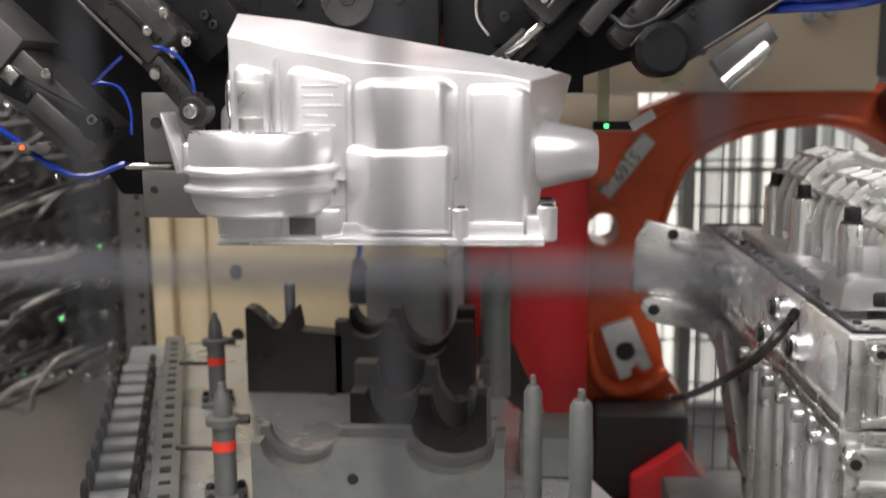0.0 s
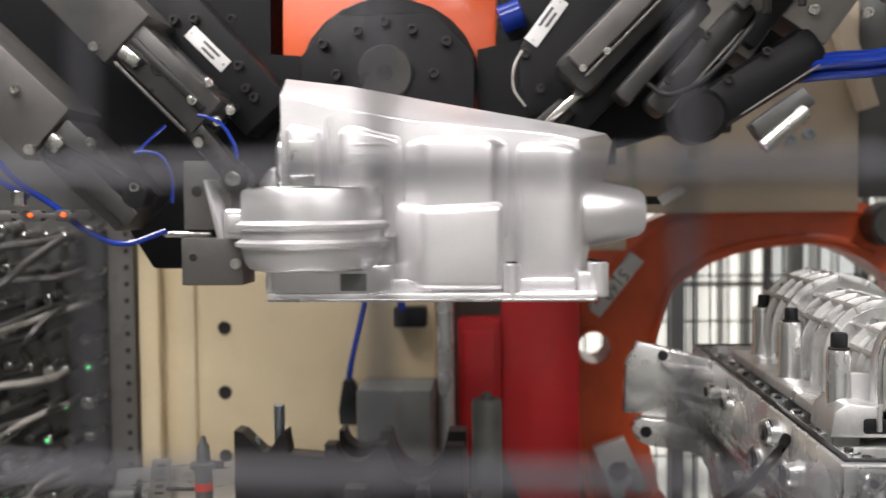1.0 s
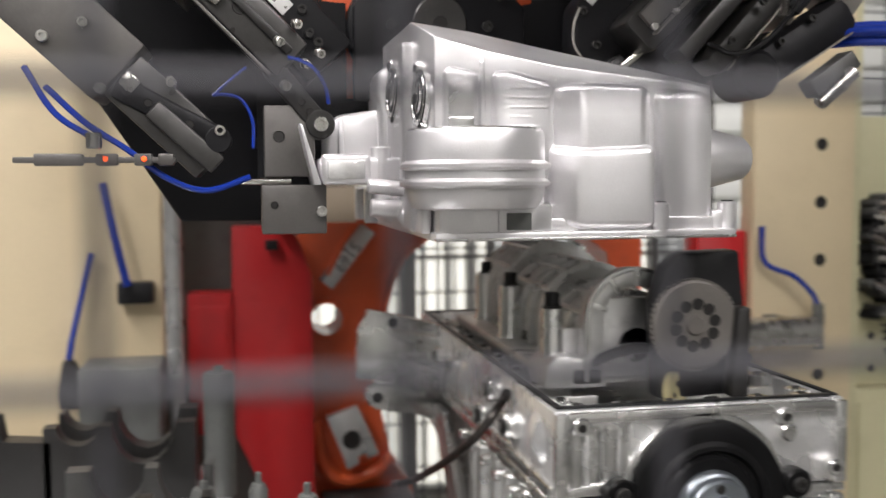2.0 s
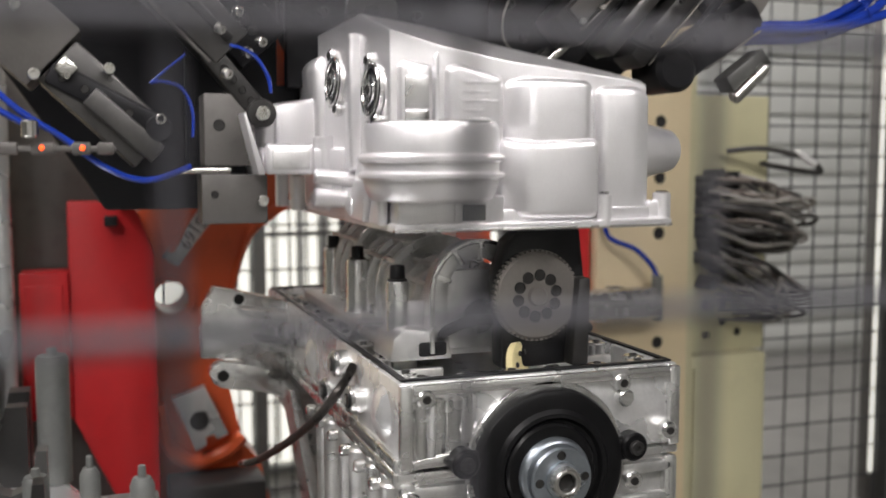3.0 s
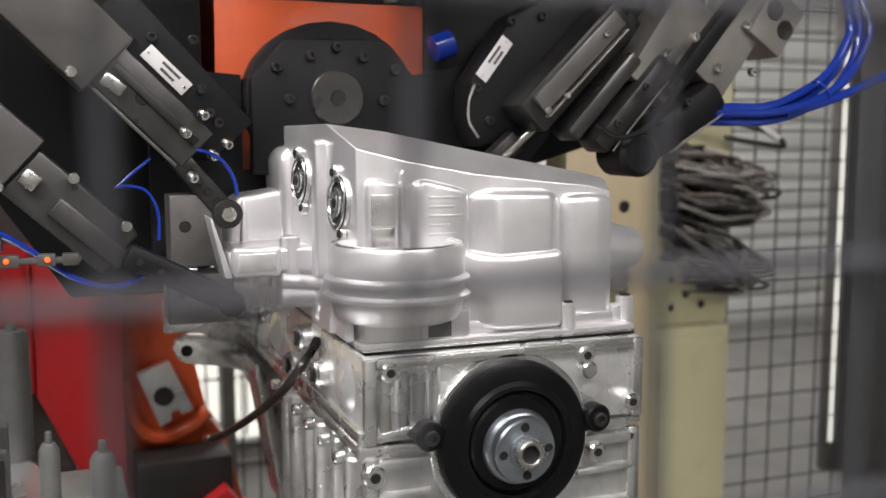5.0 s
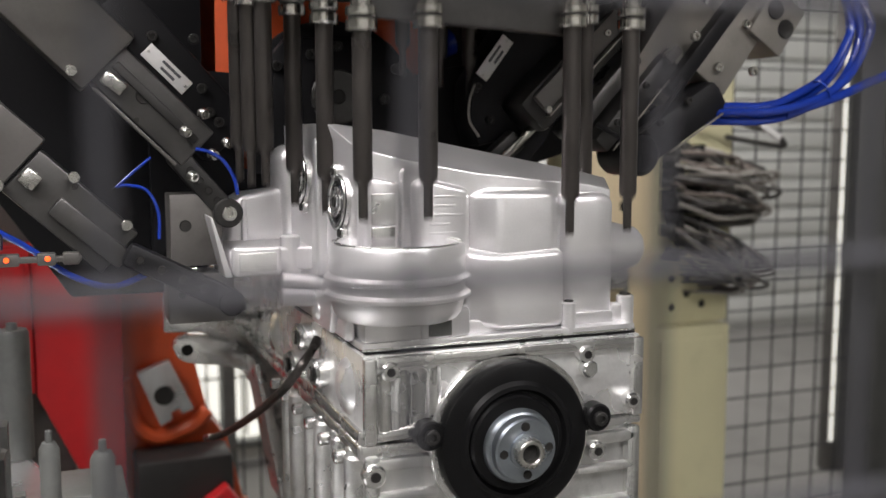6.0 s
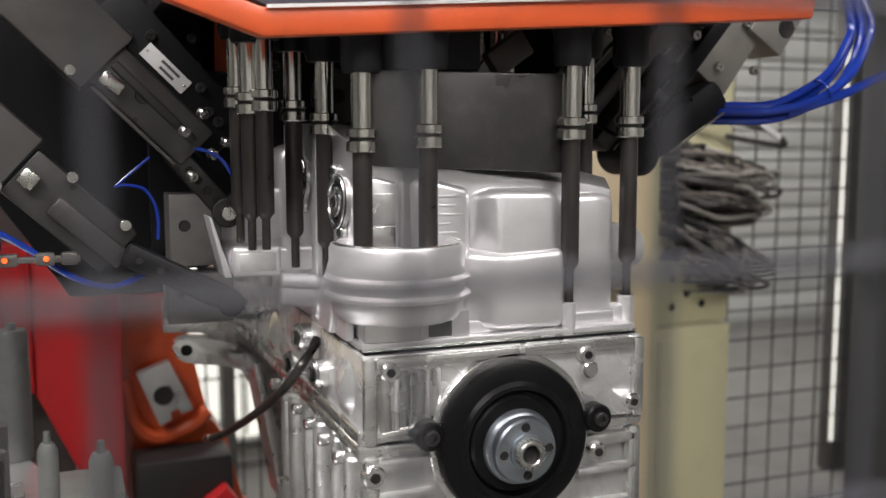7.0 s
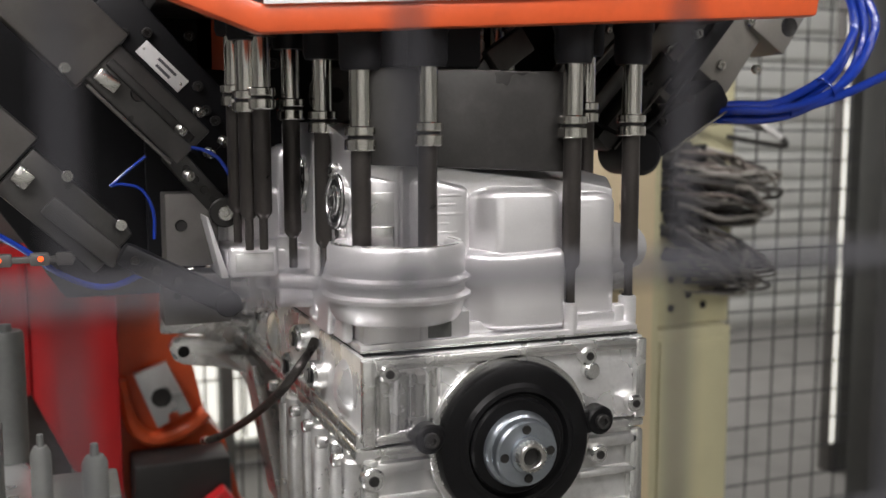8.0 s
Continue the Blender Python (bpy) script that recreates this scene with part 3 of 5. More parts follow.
    # braided sensor lead on the side
    ld = part("sensor_lead", hose([(0.268, 1.038, 1.227), (0.259, 1.030, 1.217), (0.248, 1.040, 1.196), (0.240, 1.10, 1.156), (0.231, 1.22, 1.098), (0.217, 1.36, 1.036), (0.205, 1.45, 1.002)], 0.0043, 8, 26, ribs=0.30), ROD, e, "black ribbed sensor lead")
    part("lead_ferrule", rod((0.206, 1.445, 1.004), (0.201, 1.47, 0.996), 0.0056), STEEL, ld)
    # pallet under the block
    p = thing("pallet_stand", (0.42, 1.2, 0.0), "grey steel pallet stand that carries the engine", "stand")
    part("deck", span(0.22, 0.62, 0.86, 1.66, 0.74, 0.799, 0.006), GREYM, p)
    for x in (0.26, 0.58):
        for y in (0.92, 1.60):
            part("leg", span(x - 0.03, x + 0.03, y - 0.03, y + 0.03, 0.0, 0.739, 0.004), GREYM, p)


# ---------------------------------------------------------------- oil pan
PAN_BASE = (0.42, 1.05, 1.243)


def loft(stations, bevel, seg, min_angle=28):
    """A closed body through stations (front x, y, z_top, back x, y, z_top, z_low)."""
    t = bmesh.new()
    rows = [[t.verts.new(p) for p in ((fx, fy, zl), (fx, fy, fz), (bx, by, bz), (bx, by, zl))] for fx, fy, fz, bx, by, bz, zl in stations]
    for A, B in zip(rows, rows[1:]):
        for k in range(4):
            j = (k + 1) % 4
            t.faces.new((A[k], A[j], B[j], B[k]))
    t.faces.new(rows[0])
    t.faces.new(rows[-1][::-1])
    bmesh.ops.recalc_face_normals(t, faces=t.faces[:])
    sharp = [e for e in t.edges if len(e.link_faces) == 2 and e.calc_face_angle(0) > math.radians(min_angle)]
    bmesh.ops.bevel(t, geom=sharp, offset=bevel, segments=seg, affect="EDGES", profile=0.5, clamp_overlap=True)
    return t


def build_pan():
    s = thing("oil_pan", PAN_BASE, "bright cast aluminium oil pan with ribbed round filter housing", "oil pan")
    z0 = 1.2440
    part("flange", span(XL + 0.001, 0.568, 0.879, 1.52, z0, z0 + 0.008, 0.0015), CAST, s, "thin machined bolting flange")
    part("flange_edge", span(XL + 0.0005, 0.5685, 0.8785, 0.886, z0 + 0.0005, z0 + 0.0030, 0.0008), MACH, s, "bright milled edge of the flange")
    zb = z0 + 0.006
    # tall main body: a ridge that falls to the shallow end, with slopes before and behind it
    t = bmesh.new()
    rows = []
    for fx, fz, rx, ry, rz, bx, by, bz in ((0.277, 1.436, 0.266, 0.985, 1.4600, 0.262, 1.165, 1.459), (0.330, 1.423, 0.330, 0.990, 1.4520, 0.325, 1.150, 1.454), (0.400, 1.410, 0.405, 0.990, 1.4370, 0.400, 1.120, 1.440),
                                           (0.480, 1.401, 0.490, 0.985, 1.4200, 0.500, 1.085, 1.422), (0.530, 1.396, 0.550, 0.980, 1.4080, 0.560, 1.065, 1.408), (0.556, 1.390, 0.586, 0.975, 1.3990, 0.598, 1.050, 1.397)):
        rows.append([t.verts.new(p) for p in ((fx, 0.914, zb), (fx, 0.914, fz), (rx, ry, rz), (bx, by, bz), (min(bx, 0.548), by, zb))])
    for A, B in zip(rows, rows[1:]):
        for k in range(5):
            t.faces.new((A[k], A[(k + 1) % 5], B[(k + 1) % 5], B[k]))
    t.faces.new(rows[0])
    t.faces.new(rows[-1][::-1])
    bmesh.ops.recalc_face_normals(t, faces=t.faces[:])
    bmesh.ops.bevel(t, geom=[e for e in t.edges if e.calc_face_angle(0) > math.radians(14)], offset=0.013, segments=5, affect="EDGES", profile=0.5, clamp_overlap=True)
    part("body", t, CAST, s, "smooth cast aluminium body with a sloping top")
    part("front_wall", span(0.376, 0.550, 0.8930, 0.8990, zb, 1.264, 0.002), CAST, s)
    part("rear_body", prism([(0.258, zb), (0.250, 1.424), (0.266, 1.437), (0.50, 1.385), (0.552, zb)], "y", 1.140, 1.235, 0.010, 3), CAST, s)
    part("rear_hump", prism([(0.285, zb), (0.285, 1.35), (0.545, 1.34), (0.552, zb)], "y", 1.225, 1.50, 0.010, 3), CAST, s)
    part("shoulder", prism([(0.190, 1.30), (0.192, 1.362), (0.205, 1.378), (0.265, 1.386), (0.265, 1.30)], "y", 1.150, 1.215, 0.006, 3), CAST, s)
    part("shoulder_rib", prism([(0.205, 1.30), (0.207, 1.374), (0.212, 1.374), (0.214, 1.30)], "y", 1.143, 1.152, 0.002), CAST, s)
    # a row of small cast knobs along the rear of the top
    for k in range(8):
        x = 0.515 + 0.0085 * k
        part("cast_knob", rod((x, 1.078 - 0.35 * (x - 0.515), 1.398), (x, 1.078 - 0.35 * (x - 0.515), 1.4195 - 0.24 * (x - 0.515)), 0.0032, 10, 0.0012), CAST, s)
    # front: recess beside the port, lettered panel, top seam
    part("port_step", prism([(0.284, 1.335), (0.284, 1.402), (0.290, 1.408), (0.316, 1.402), (0.316, 1.335)], "y", 0.902, 0.925, 0.004, 3), CAST, s, "raised block beside the port")
    part("step_flat", span(0.288, 0.312, 0.9000, 0.9022, 1.362, 1.392, 0.0015), CAST_R, s, "dull machined flat beside the port")
    part("step_flat", span(0.288, 0.312, 0.9000, 0.9022, 1.338, 1.360, 0.0015), MACH, s)
    part("corner_rib", prism([(0.320, 1.30), (0.320, 1.412), (0.324, 1.416), (0.328, 1.300)], "y", 0.9065, 0.93, 0.003, 3), CAST, s)
    part("lettered_panel", loft([(0.332, 0.9065, 1.402, 0.332, 0.95, 1.405, 1.30), (0.345, 0.9045, 1.406, 0.345, 0.95, 1.410, 1.30), (0.392, 0.9045, 1.394, 0.392, 0.95, 1.398, 1.30)], 0.007, 4), CAST, s, "panel with faint cast lettering")
    for k, w in enumerate((0.034, 0.028, 0.036, 0.022, 0.030)):
        part("cast_bar", span(0.348, 0.348 + w, 0.9041, 0.9050, 1.386 - 0.009 * k, 1.3888 - 0.009 * k, 0.0005), CAST, s)
    part("top_seam", box((0.030, 0.003, 0.0012), (0.318, 0.962, 1.4345), (0, 13, 0), 0.0004), GREYP, s, "dark casting seam")
    # square bulge over a deeper skirt with a ledge
    part("front_bulge", loft([(0.393, 0.914, 1.388, 0.393, 0.97, 1.402, 1.30), (0.416, 0.888, 1.391, 0.412, 0.97, 1.405, 1.30), (0.476, 0.886, 1.390, 0.480, 0.97, 1.402, 1.30), (0.490, 0.905, 1.386, 0.490, 0.97, 1.396, 1.30)], 0.011, 4, 16), CAST, s, "square rounded bulge of the pan")
    part("bulge_skirt", loft([(0.384, 0.905, 1.3335, 0.384, 0.95, 1.340, 1.257), (0.412, 0.8815, 1.3300, 0.412, 0.95, 1.338, 1.254), (0.486, 0.8795, 1.3335, 0.486, 0.95, 1.340, 1.254)], 0.0085, 4, 16), CAST, s, "deeper skirt under the bulge")
    part("side_bulge", loft([(0.497, 0.900, 1.386, 0.497, 0.97, 1.396, zb), (0.540, 0.898, 1.387, 0.545, 0.97, 1.394, zb), (0.556, 0.905, 1.381, 0.562, 0.97, 1.386, zb)], 0.010, 4, 16), CAST, s)
    # filter housing: an overhanging cup with two rings
    fx, fy, fr = 0.311, 0.893, 0.0660
    prof = [(0, 0), (fr - 0.013, 0), (fr - 0.008, 0.002), (fr - 0.004, 0.008), (fr - 0.002, 0.016), (fr - 0.001, 0.020), (fr + 0.0042, 0.0225), (fr + 0.0042, 0.0255), (fr - 0.001, 0.0285), (fr - 0.001, 0.036), (fr + 0.0042, 0.0385), (fr + 0.0042, 0.0415), (fr - 0.001, 0.045), (fr - 0.001, 0.068), (fr - 0.003, 0.0725), (fr - 0.006, 0.0735), (fr - 0.010, 0.0725), (fr - 0.012, 0.069),
            (fr - 0.013, 0.060), (fr - 0.017, 0.058), (fr - 0.019, 0.056), (fr - 0.020, 0.018), (0, 0.016)]
    cup = part("filter_housing", lathe(prof, (fx, fy, 1.2735), (0, 0, 1), 72), CAST, s, "round filter housing with two raised rings")
    bm = bmesh.new()
    ring((fx, fy, 1.3455), (0, 0, 1), fr - 0.0035, fr - 0.0085, 0.0022, 72, bm)
    part("housing_rim", bm, MACH, cup, "bright turned rim of the filter housing")
    part("housing_neck", prism([(0.274, 0.8805), (0.366, 0.8805), (0.384, 0.886), (0.392, 0.95), (0.274, 0.99)], "z", z0 + 0.0075, 1.278, 0.003), CAST, cup, "square neck under the filter housing")
    # raised dark plate: the slot's darkness is in its colour, nothing is cut
    part("neck_slot", span(0.338, 0.362, 0.8788, 0.8806, z0 + 0.0100, 1.2700, 0.0008), GREYM, cup, "dark strip painted as the shade of a slot in the neck")
    part("neck_rib", span(0.330, 0.3345, 0.8780, 0.8812, z0 + 0.0085, 1.2740, 0.001), CAST, cup)
    part("side_fin", prism([(0.950, zb), (0.930, 1.330), (0.942, 1.334), (1.03, zb)], "x", 0.258, 0.268, 0.003, 3), CAST, s)
    part("side_fin", prism([(0.905, zb), (0.905, 1.300), (0.915, 1.305), (0.945, zb)], "x", 0.262, 0.272, 0.003, 3), CAST, s)
    # ports on the side face: ring flange with two eyes
    dv = Vector((-0.990, -0.055, 0.05)).normalized()
    ev = Vector((dv.y, -dv.x, 0.0)).normalized()
    for x, y, z in ((0.2635, 1.085, 1.398), (0.2715, 0.955, 1.381)):
        o = Vector((x, y, z)) - dv * 0.003
        p = bmesh.new()
        lathe([(0, 0), (0.0275, 0), (0.0275, 0.006), (0.026, 0.0075), (0.022, 0.0075), (0.0205, 0.004), (0.016, 0.004), (0.015, 0.0085), (0.010, 0.0085), (0.009, -0.004), (0, -0.004)], o, dv, 36, p)
        eyes = [o + ev * 0.010 + Vector((0, 0, 0.030)), o - ev * 0.010 - Vector((0, 0, 0.030))]
        for q in eyes:
            rod(q, q + dv * 0.007, 0.0078, 16, 0.0015, p)
        pt = part("port", p, MACH, s, "round machined port with two screw eyes")
        for q in eyes:
            bore(pt, q + dv * 0.0072, dv, 0.0038)
        bore(pt, o + dv * 0.0086, dv, 0.0050)
        for r0, r1 in ((0.0176, 0.0206), (0.0262, 0.0279)):
            bm = bmesh.new()
            lathe_closed([(r0, 0), (r1, 0), (r1, 0.0012), (r0, 0.0012)], o + dv * (0.0052 if r0 < 0.02 else 0.0050), dv, 36, bm)
            part("seal_ring", bm, RUBBER, pt)
    part("face_step", prism([(1.005, 1.30), (1.005, 1.442), (1.020, 1.445), (1.032, 1.30)], "x", 0.2600, 0.275, 0.004, 3), CAST, s)
    # clamping wing at the side: a boxed plate with an upright fin
    part("wing", span(0.178, 0.275, 1.060, 1.16, 1.300, 1.326, 0.004, 3), CAST, s, "flat clamping wing")
    part("wing_lip", span(0.180, 0.232, 1.046, 1.064, 1.297, 1.330, 0.005, 3), CAST, s)
    part("wing_pocket", span(0.186, 0.226, 1.0435, 1.0465, 1.303, 1.323, 0.002), CAST_R, s)
    part("wing_rib", prism([(0.157, 1.362), (0.160, 1.362), (0.180, 1.297), (0.172, 1.297)], "y", 1.05, 1.13, 0.0015), CAST, s)
    part("wing_boss", rod((0.246, 1.07, 1.28), (0.246, 1.07, 1.338), 0.011), CAST, s)
    part("side_pipe", rod((0.225, 1.02, 1.296), (0.285, 1.02, 1.290), 0.008), CAST, s)
    part("side_pipe", rod((0.232, 1.06, 1.272), (0.285, 1.06, 1.268), 0.010), CAST, s)
    part("wing_gusset", prism([(0.235, 1.302), (0.285, 1.302), (0.285, 1.250), (0.274, 1.250)], "y", 1.075, 1.10, 0.004, 3), CAST, s)
    for y, z, r in ((1.00, 1.262, 0.013), (1.13, 1.264, 0.015), (1.19, 1.262, 0.012)):
        part("side_swell", lathe([(0, 0), (r, 0), (r * 0.9, 0.012), (r * 0.5, 0.018), (0, 0.019)], (0.272, y, z), (-1, -0.2, 0.3), 20), CAST, s)
    # tapered nozzle on the end face
    part("nozzle", lathe([(0, 0), (0.034, 0), (0.033, 0.016), (0.0225, 0.062), (0.018, 0.067), (0, 0.068)], (0.552, 0.960, 1.322), (1, 0.05, 0), 32), CAST, s, "tapered cast nozzle")
    # bolt bosses on the flange
    for x, y, h, r in ((0.493, 0.886, 0.034, 0.0075), (0.571, 0.905, 0.034, 0.0095), (0.572, 1.00, 0.03, 0.0095), (0.262, 1.30, 0.048, 0.0095), (0.262, 1.42, 0.048, 0.0095)):
        b = part("bolt_boss", rod((x, y, z0 + 0.002), (x, y, z0 + h), r, 18), CAST, s)
        bore(b, (x, y, z0 + h + 0.0003), (0, 0, 1), r * 0.62)
    part("boss_web", span(0.4885, 0.4975, 0.886, 0.905, zb, 1.272, 0.003), CAST, s)
    part("boss_web", span(0.552, 0.566, 0.899, 0.912, zb, 1.270, 0.003), CAST, s)
    return s


# ---------------------------------------------------------------- gripper that carries the pan
GRIP_BASE = (0.33, 1.25, 1.42)


def slant(parent, name, p, q, w, y0, y1, material, label="", bevel=0.003):
    """A bar from p to q in the plane of the gripper, w wide, from y0 to y1."""
    dx, dz = q[0] - p[0], q[1] - p[1]
    L, a = math.hypot(dx, dz), math.degrees(math.atan2(dz, dx))
    return part(name, box((L, y1 - y0, w), ((p[0] + q[0]) / 2, (y0 + y1) / 2, (p[1] + q[1]) / 2), (0, -a, 0), bevel), material, parent, label)


def type_label(parent, cx, cz, ang, y, L=0.062, W=0.018):
    b = box((L, 0.0015, W), (cx, y, cz), (0, -ang, 0), 0.0005)
    lab = part("type_plate", b, WHITEL, parent, "small white type plate with unreadable print")
    a = math.radians(ang)
    for k, (off, ln) in enumerate(((0.0035, 0.026), (-0.0035, 0.020))):
        x, z = cx - off * math.sin(a) + 0.004 * math.cos(a), cz + off * math.cos(a) + 0.004 * math.sin(a)
        part("print_bar", box((ln, 0.0006, 0.0032), (x, y - 0.001, z), (0, -ang, 0)), INK, lab)
    for s in (-1, 1):
        part("rivet", rod((cx + s * 0.027 * math.cos(a), y, cz + s * 0.027 * math.sin(a)), (cx + s * 0.027 * math.cos(a), y - 0.002, cz + s * 0.027 * math.sin(a)), 0.0016, 10), STEEL, lab)


def build_gripper():
    g = thing("gripper", GRIP_BASE, "black robot gripper with slanted clamping cylinders and blue hoses", "robot gripper")
    # wrist: orange body, black round tool flange
    w = part("wrist", span(0.178, 0.473, 1.262, 1.42, 1.40, 1.618, 0.004), ORANGE, g, "orange painted robot wrist")
    part("forearm", span(0.20, 0.45, 1.30, 1.44, 1.6185, 2.40, 0.02), DARKST, g, "dark upright carrier above the wrist")
    for x in (0.245, 0.325, 0.43):
        part("carrier_rail", span(x, x + 0.016, 1.285, 1.2995, 1.625, 2.2, 0.002), STEEL, g)
    pts = [(0.338 + 0.112 * math.cos(math.radians(a)), 1.492 + 0.098 * math.sin(math.radians(a))) for a in range(0, 360, 15)]
    pts = [(x, max(z, 1.40)) for x, z in pts]
    fl = part("tool_flange", prism(pts, "y", 1.225, 1.262, 0.004), BLACK, g, "black round tool flange")
    part("flange_plate", prism([(0.232, 1.40), (0.232, 1.515), (0.275, 1.565), (0.400, 1.567), (0.447, 1.515), (0.447, 1.40)], "y", 1.205, 1.2245, 0.003), BLACK, g, "black bevelled flange plate")
    part("flange_disc", rod((0.338, 1.206, 1.494), (0.338, 1.199, 1.494), 0.034, 36, 0.002), GREYS, fl)
    bore(fl, (0.338, 1.1985, 1.494), (0, -1, 0), 0.009)
    for x, z in ((0.278, 1.492), (0.398, 1.492), (0.305, 1.545), (0.372, 1.545), (0.262, 1.53), (0.338, 1.556), (0.414, 1.53)):
        cap_screw(fl, (x, 1.2045, z), (0, -1, 0), 0.0065, DARKST)
    part("side_plate", prism([(0.115, 1.30), (0.255, 1.36), (0.255, 1.405), (0.226, 1.405), (0.226, 1.522), (0.115, 1.530)], "y", 1.240, 1.2615), BLACK, g)
    part("side_plate", prism([(0.449, 1.38), (0.62, 1.38), (0.62, 1.56), (0.449, 1.525)], "y", 1.240, 1.2615), BLACK, g)
    part("left_back_plate", prism([(-0.42, 1.70), (-0.11, 1.45), (-0.03, 1.33), (0.02, 1.252), (0.16, 1.252), (0.200, 1.30), (0.205, 1.80), (-0.42, 1.80)], "y", 1.262, 1.30, 0.004), BLACK, g, "black backing plate")
    part("right_back_plate", prism([(0.45, 1.40), (0.62, 1.40), (0.72, 1.43), (0.84, 1.52), (0.90, 1.62), (0.90, 1.80), (0.4745, 1.80), (0.4745, 1.56)], "y", 1.262, 1.30, 0.004), BLACK, g, "black backing plate")
    part("cross_beam", span(-0.35, 0.95, 1.30, 1.36, 1.62, 1.80, 0.005), BLACK, g)
    # left upper cylinder
    b = slant(g, "slide_unit", (0.152, 1.432), (0.060, 1.524), 0.050, 1.085, 1.16, GREYS, "dark grey slide unit with two rails")
    slant(b, "slide_rail", (0.150, 1.440), (0.070, 1.520), 0.010, 1.079, 1.0845, DARKST)
    slant(b, "slide_rail", (0.128, 1.416), (0.048, 1.496), 0.004, 1.081, 1.0845, GREYP)
    bore(b, (0.098, 1.0845, 1.488), (0, -1, 0), 0.008)
    slant(b, "sensor_block", (0.078, 1.492), (0.058, 1.508), 0.015, 1.074, 1.0845, STEEL)
    u = slant(g, "cylinder_body", (0.064, 1.520), (-0.075, 1.659), 0.074, 1.08, 1.17, GREYP, "grey anodised clamping cylinder")
    for x, z in ((0.028, 1.512), (-0.02, 1.60), (0.005, 1.63), (-0.05, 1.575)):
        cap_screw(u, (x, 1.0795, z), (0, -1, 0), 0.006, STEEL)
    for x, z in ((-0.022, 1.612), (-0.046, 1.587)):
        bore(u, (x, 1.0795, z), (0, -1, 0), 0.012)
    for x, z in ((0.143, 1.405), (0.180, 1.440), (0.156, 1.471), (0.137, 1.452), (0.165, 1.428)):
        cap_screw(g, (x, 1.080, z), (0.4, -1, -0.3), 0.0055, STEEL, h=0.009)
    # black plate with type plate behind the upper cylinder
    p = slant(g, "valve_plate", (0.200, 1.440), (0.065, 1.590), 0.070, 1.165, 1.225, BLACK, "black valve plate")
    type_label(g, 0.130, 1.521, -45, 1.1635)
    for x, z in ((0.176, 1.473), (0.115, 1.557), (0.160, 1.555), (0.186, 1.462), (0.09, 1.556), (0.168, 1.50)):
        cap_screw(p, (x, 1.165, z), (0, -1, 0), 0.0058, DARKST)
    # left lower cylinder
    b2 = slant(g, "slide_unit", (0.068, 1.325), (-0.024, 1.413), 0.056, 1.075, 1.15, GREYS, "dark grey slide unit with two rails")
    slant(b2, "cylinder_tube", (0.072, 1.318), (0.006, 1.378), 0.022, 1.066, 1.0745, GREYS)
    slant(b2, "sensor_block", (-0.008, 1.398), (-0.022, 1.410), 0.018, 1.062, 1.0745, STEEL)
    u2 = slant(g, "cylinder_body", (-0.026, 1.414), (-0.15, 1.53), 0.078, 1.07, 1.16, GREYP, "grey anodised clamping cylinder")
    for x, z in ((-0.045, 1.398), (-0.06, 1.465), (-0.1, 1.45), (0.026, 1.405), (0.075, 1.355)):
        cap_screw(u2, (x, 1.0695, z), (0, -1, 0), 0.006, STEEL)
    # finger with a round end, and the grey jaw blocks
    f = slant(g, "finger", (0.128, 1.428), (0.180, 1.366), 0.023, 1.088, 1.115, DARKST, "dark jointed finger")
    rod_e = part("finger_end", rod((0.182, 1.084, 1.363), (0.182, 1.118, 1.363), 0.016, 24), DARKST, f)
    cap_screw(rod_e, (0.182, 1.0838, 1.363), (0, -1, 0), 0.008, STEEL)
    for k in range(5):
        bore(f, (0.134 + 0.0093 * k, 1.0875, 1.421 - 0.0111 * k), (0, -1, 0), 0.004)
    j = part("jaw_block", span(0.121, 0.176, 1.092, 1.145, 1.306, 1.384, 0.002), GREYP, g, "grey steel jaw block")
    bore(j, (0.137, 1.0917, 1.350), (0, -1, 0), 0.006)
    j2 = part("jaw_block", span(0.117, 0.188, 1.092, 1.145, 1.243, 1.297, 0.002), GREYP, g, "grey steel jaw block")
    bore(j2, (0.131, 1.0917, 1.275), (0, -1, 0), 0.004)
    part("stop_pin", rod((0.095, 1.10, 1.3015), (0.150, 1.10, 1.3015), 0.004), CHROME, g)
    # sensor rail with lights
    r = part("sensor_rail", span(-0.13, 0.030, 1.056, 1.066, 1.321, 1.327, 0.001), GREYP, g, "small sensor rail with orange lights")
    for x in (-0.040, -0.002):
        part("sensor_light", lathe([(0, 0), (0.0028, 0), (0.002, 0.0025), (0, 0.003)], (x, 1.0548, 1.325), (0, -1, 0), 12), LED, r, "lit orange indicator")
    for x0, x1, m in ((-0.11, -0.062, GREYP), (-0.050, -0.028, GREYP), (-0.012, 0.006, GREYD), (0.012, 0.028, GREYP)):
        part("sensor_plug", span(x0, x1, 1.055, 1.0675, 1.318, 1.3305, 0.002), m, r)
    part("hose_fitting", rod((-0.05, 1.05, 1.335), (-0.05, 1.05, 1.352), 0.008), STEEL, g)
    # clamp link that swings in once the pan lies on the block
    c = part("clamp_link", box((0.125, 0.022, 0.026), (0.128, 1.06, 1.298), (0, 28, 0), 0.006), BLACK, g, "black perforated clamp link")
    for k in range(5):
        bore(c, (0.086 + 0.021 * k, 1.0488, 1.320 - 0.0112 * k), (0, -1, 0), 0.0042)
    cf = part("clamp_foot", rod((0.178, 1.046, 1.270), (0.178, 1.075, 1.270), 0.014), BLACK, c)
    cap_screw(g, (0.182, 1.088, 1.268), (0, -1, 0), 0.006, STEEL)
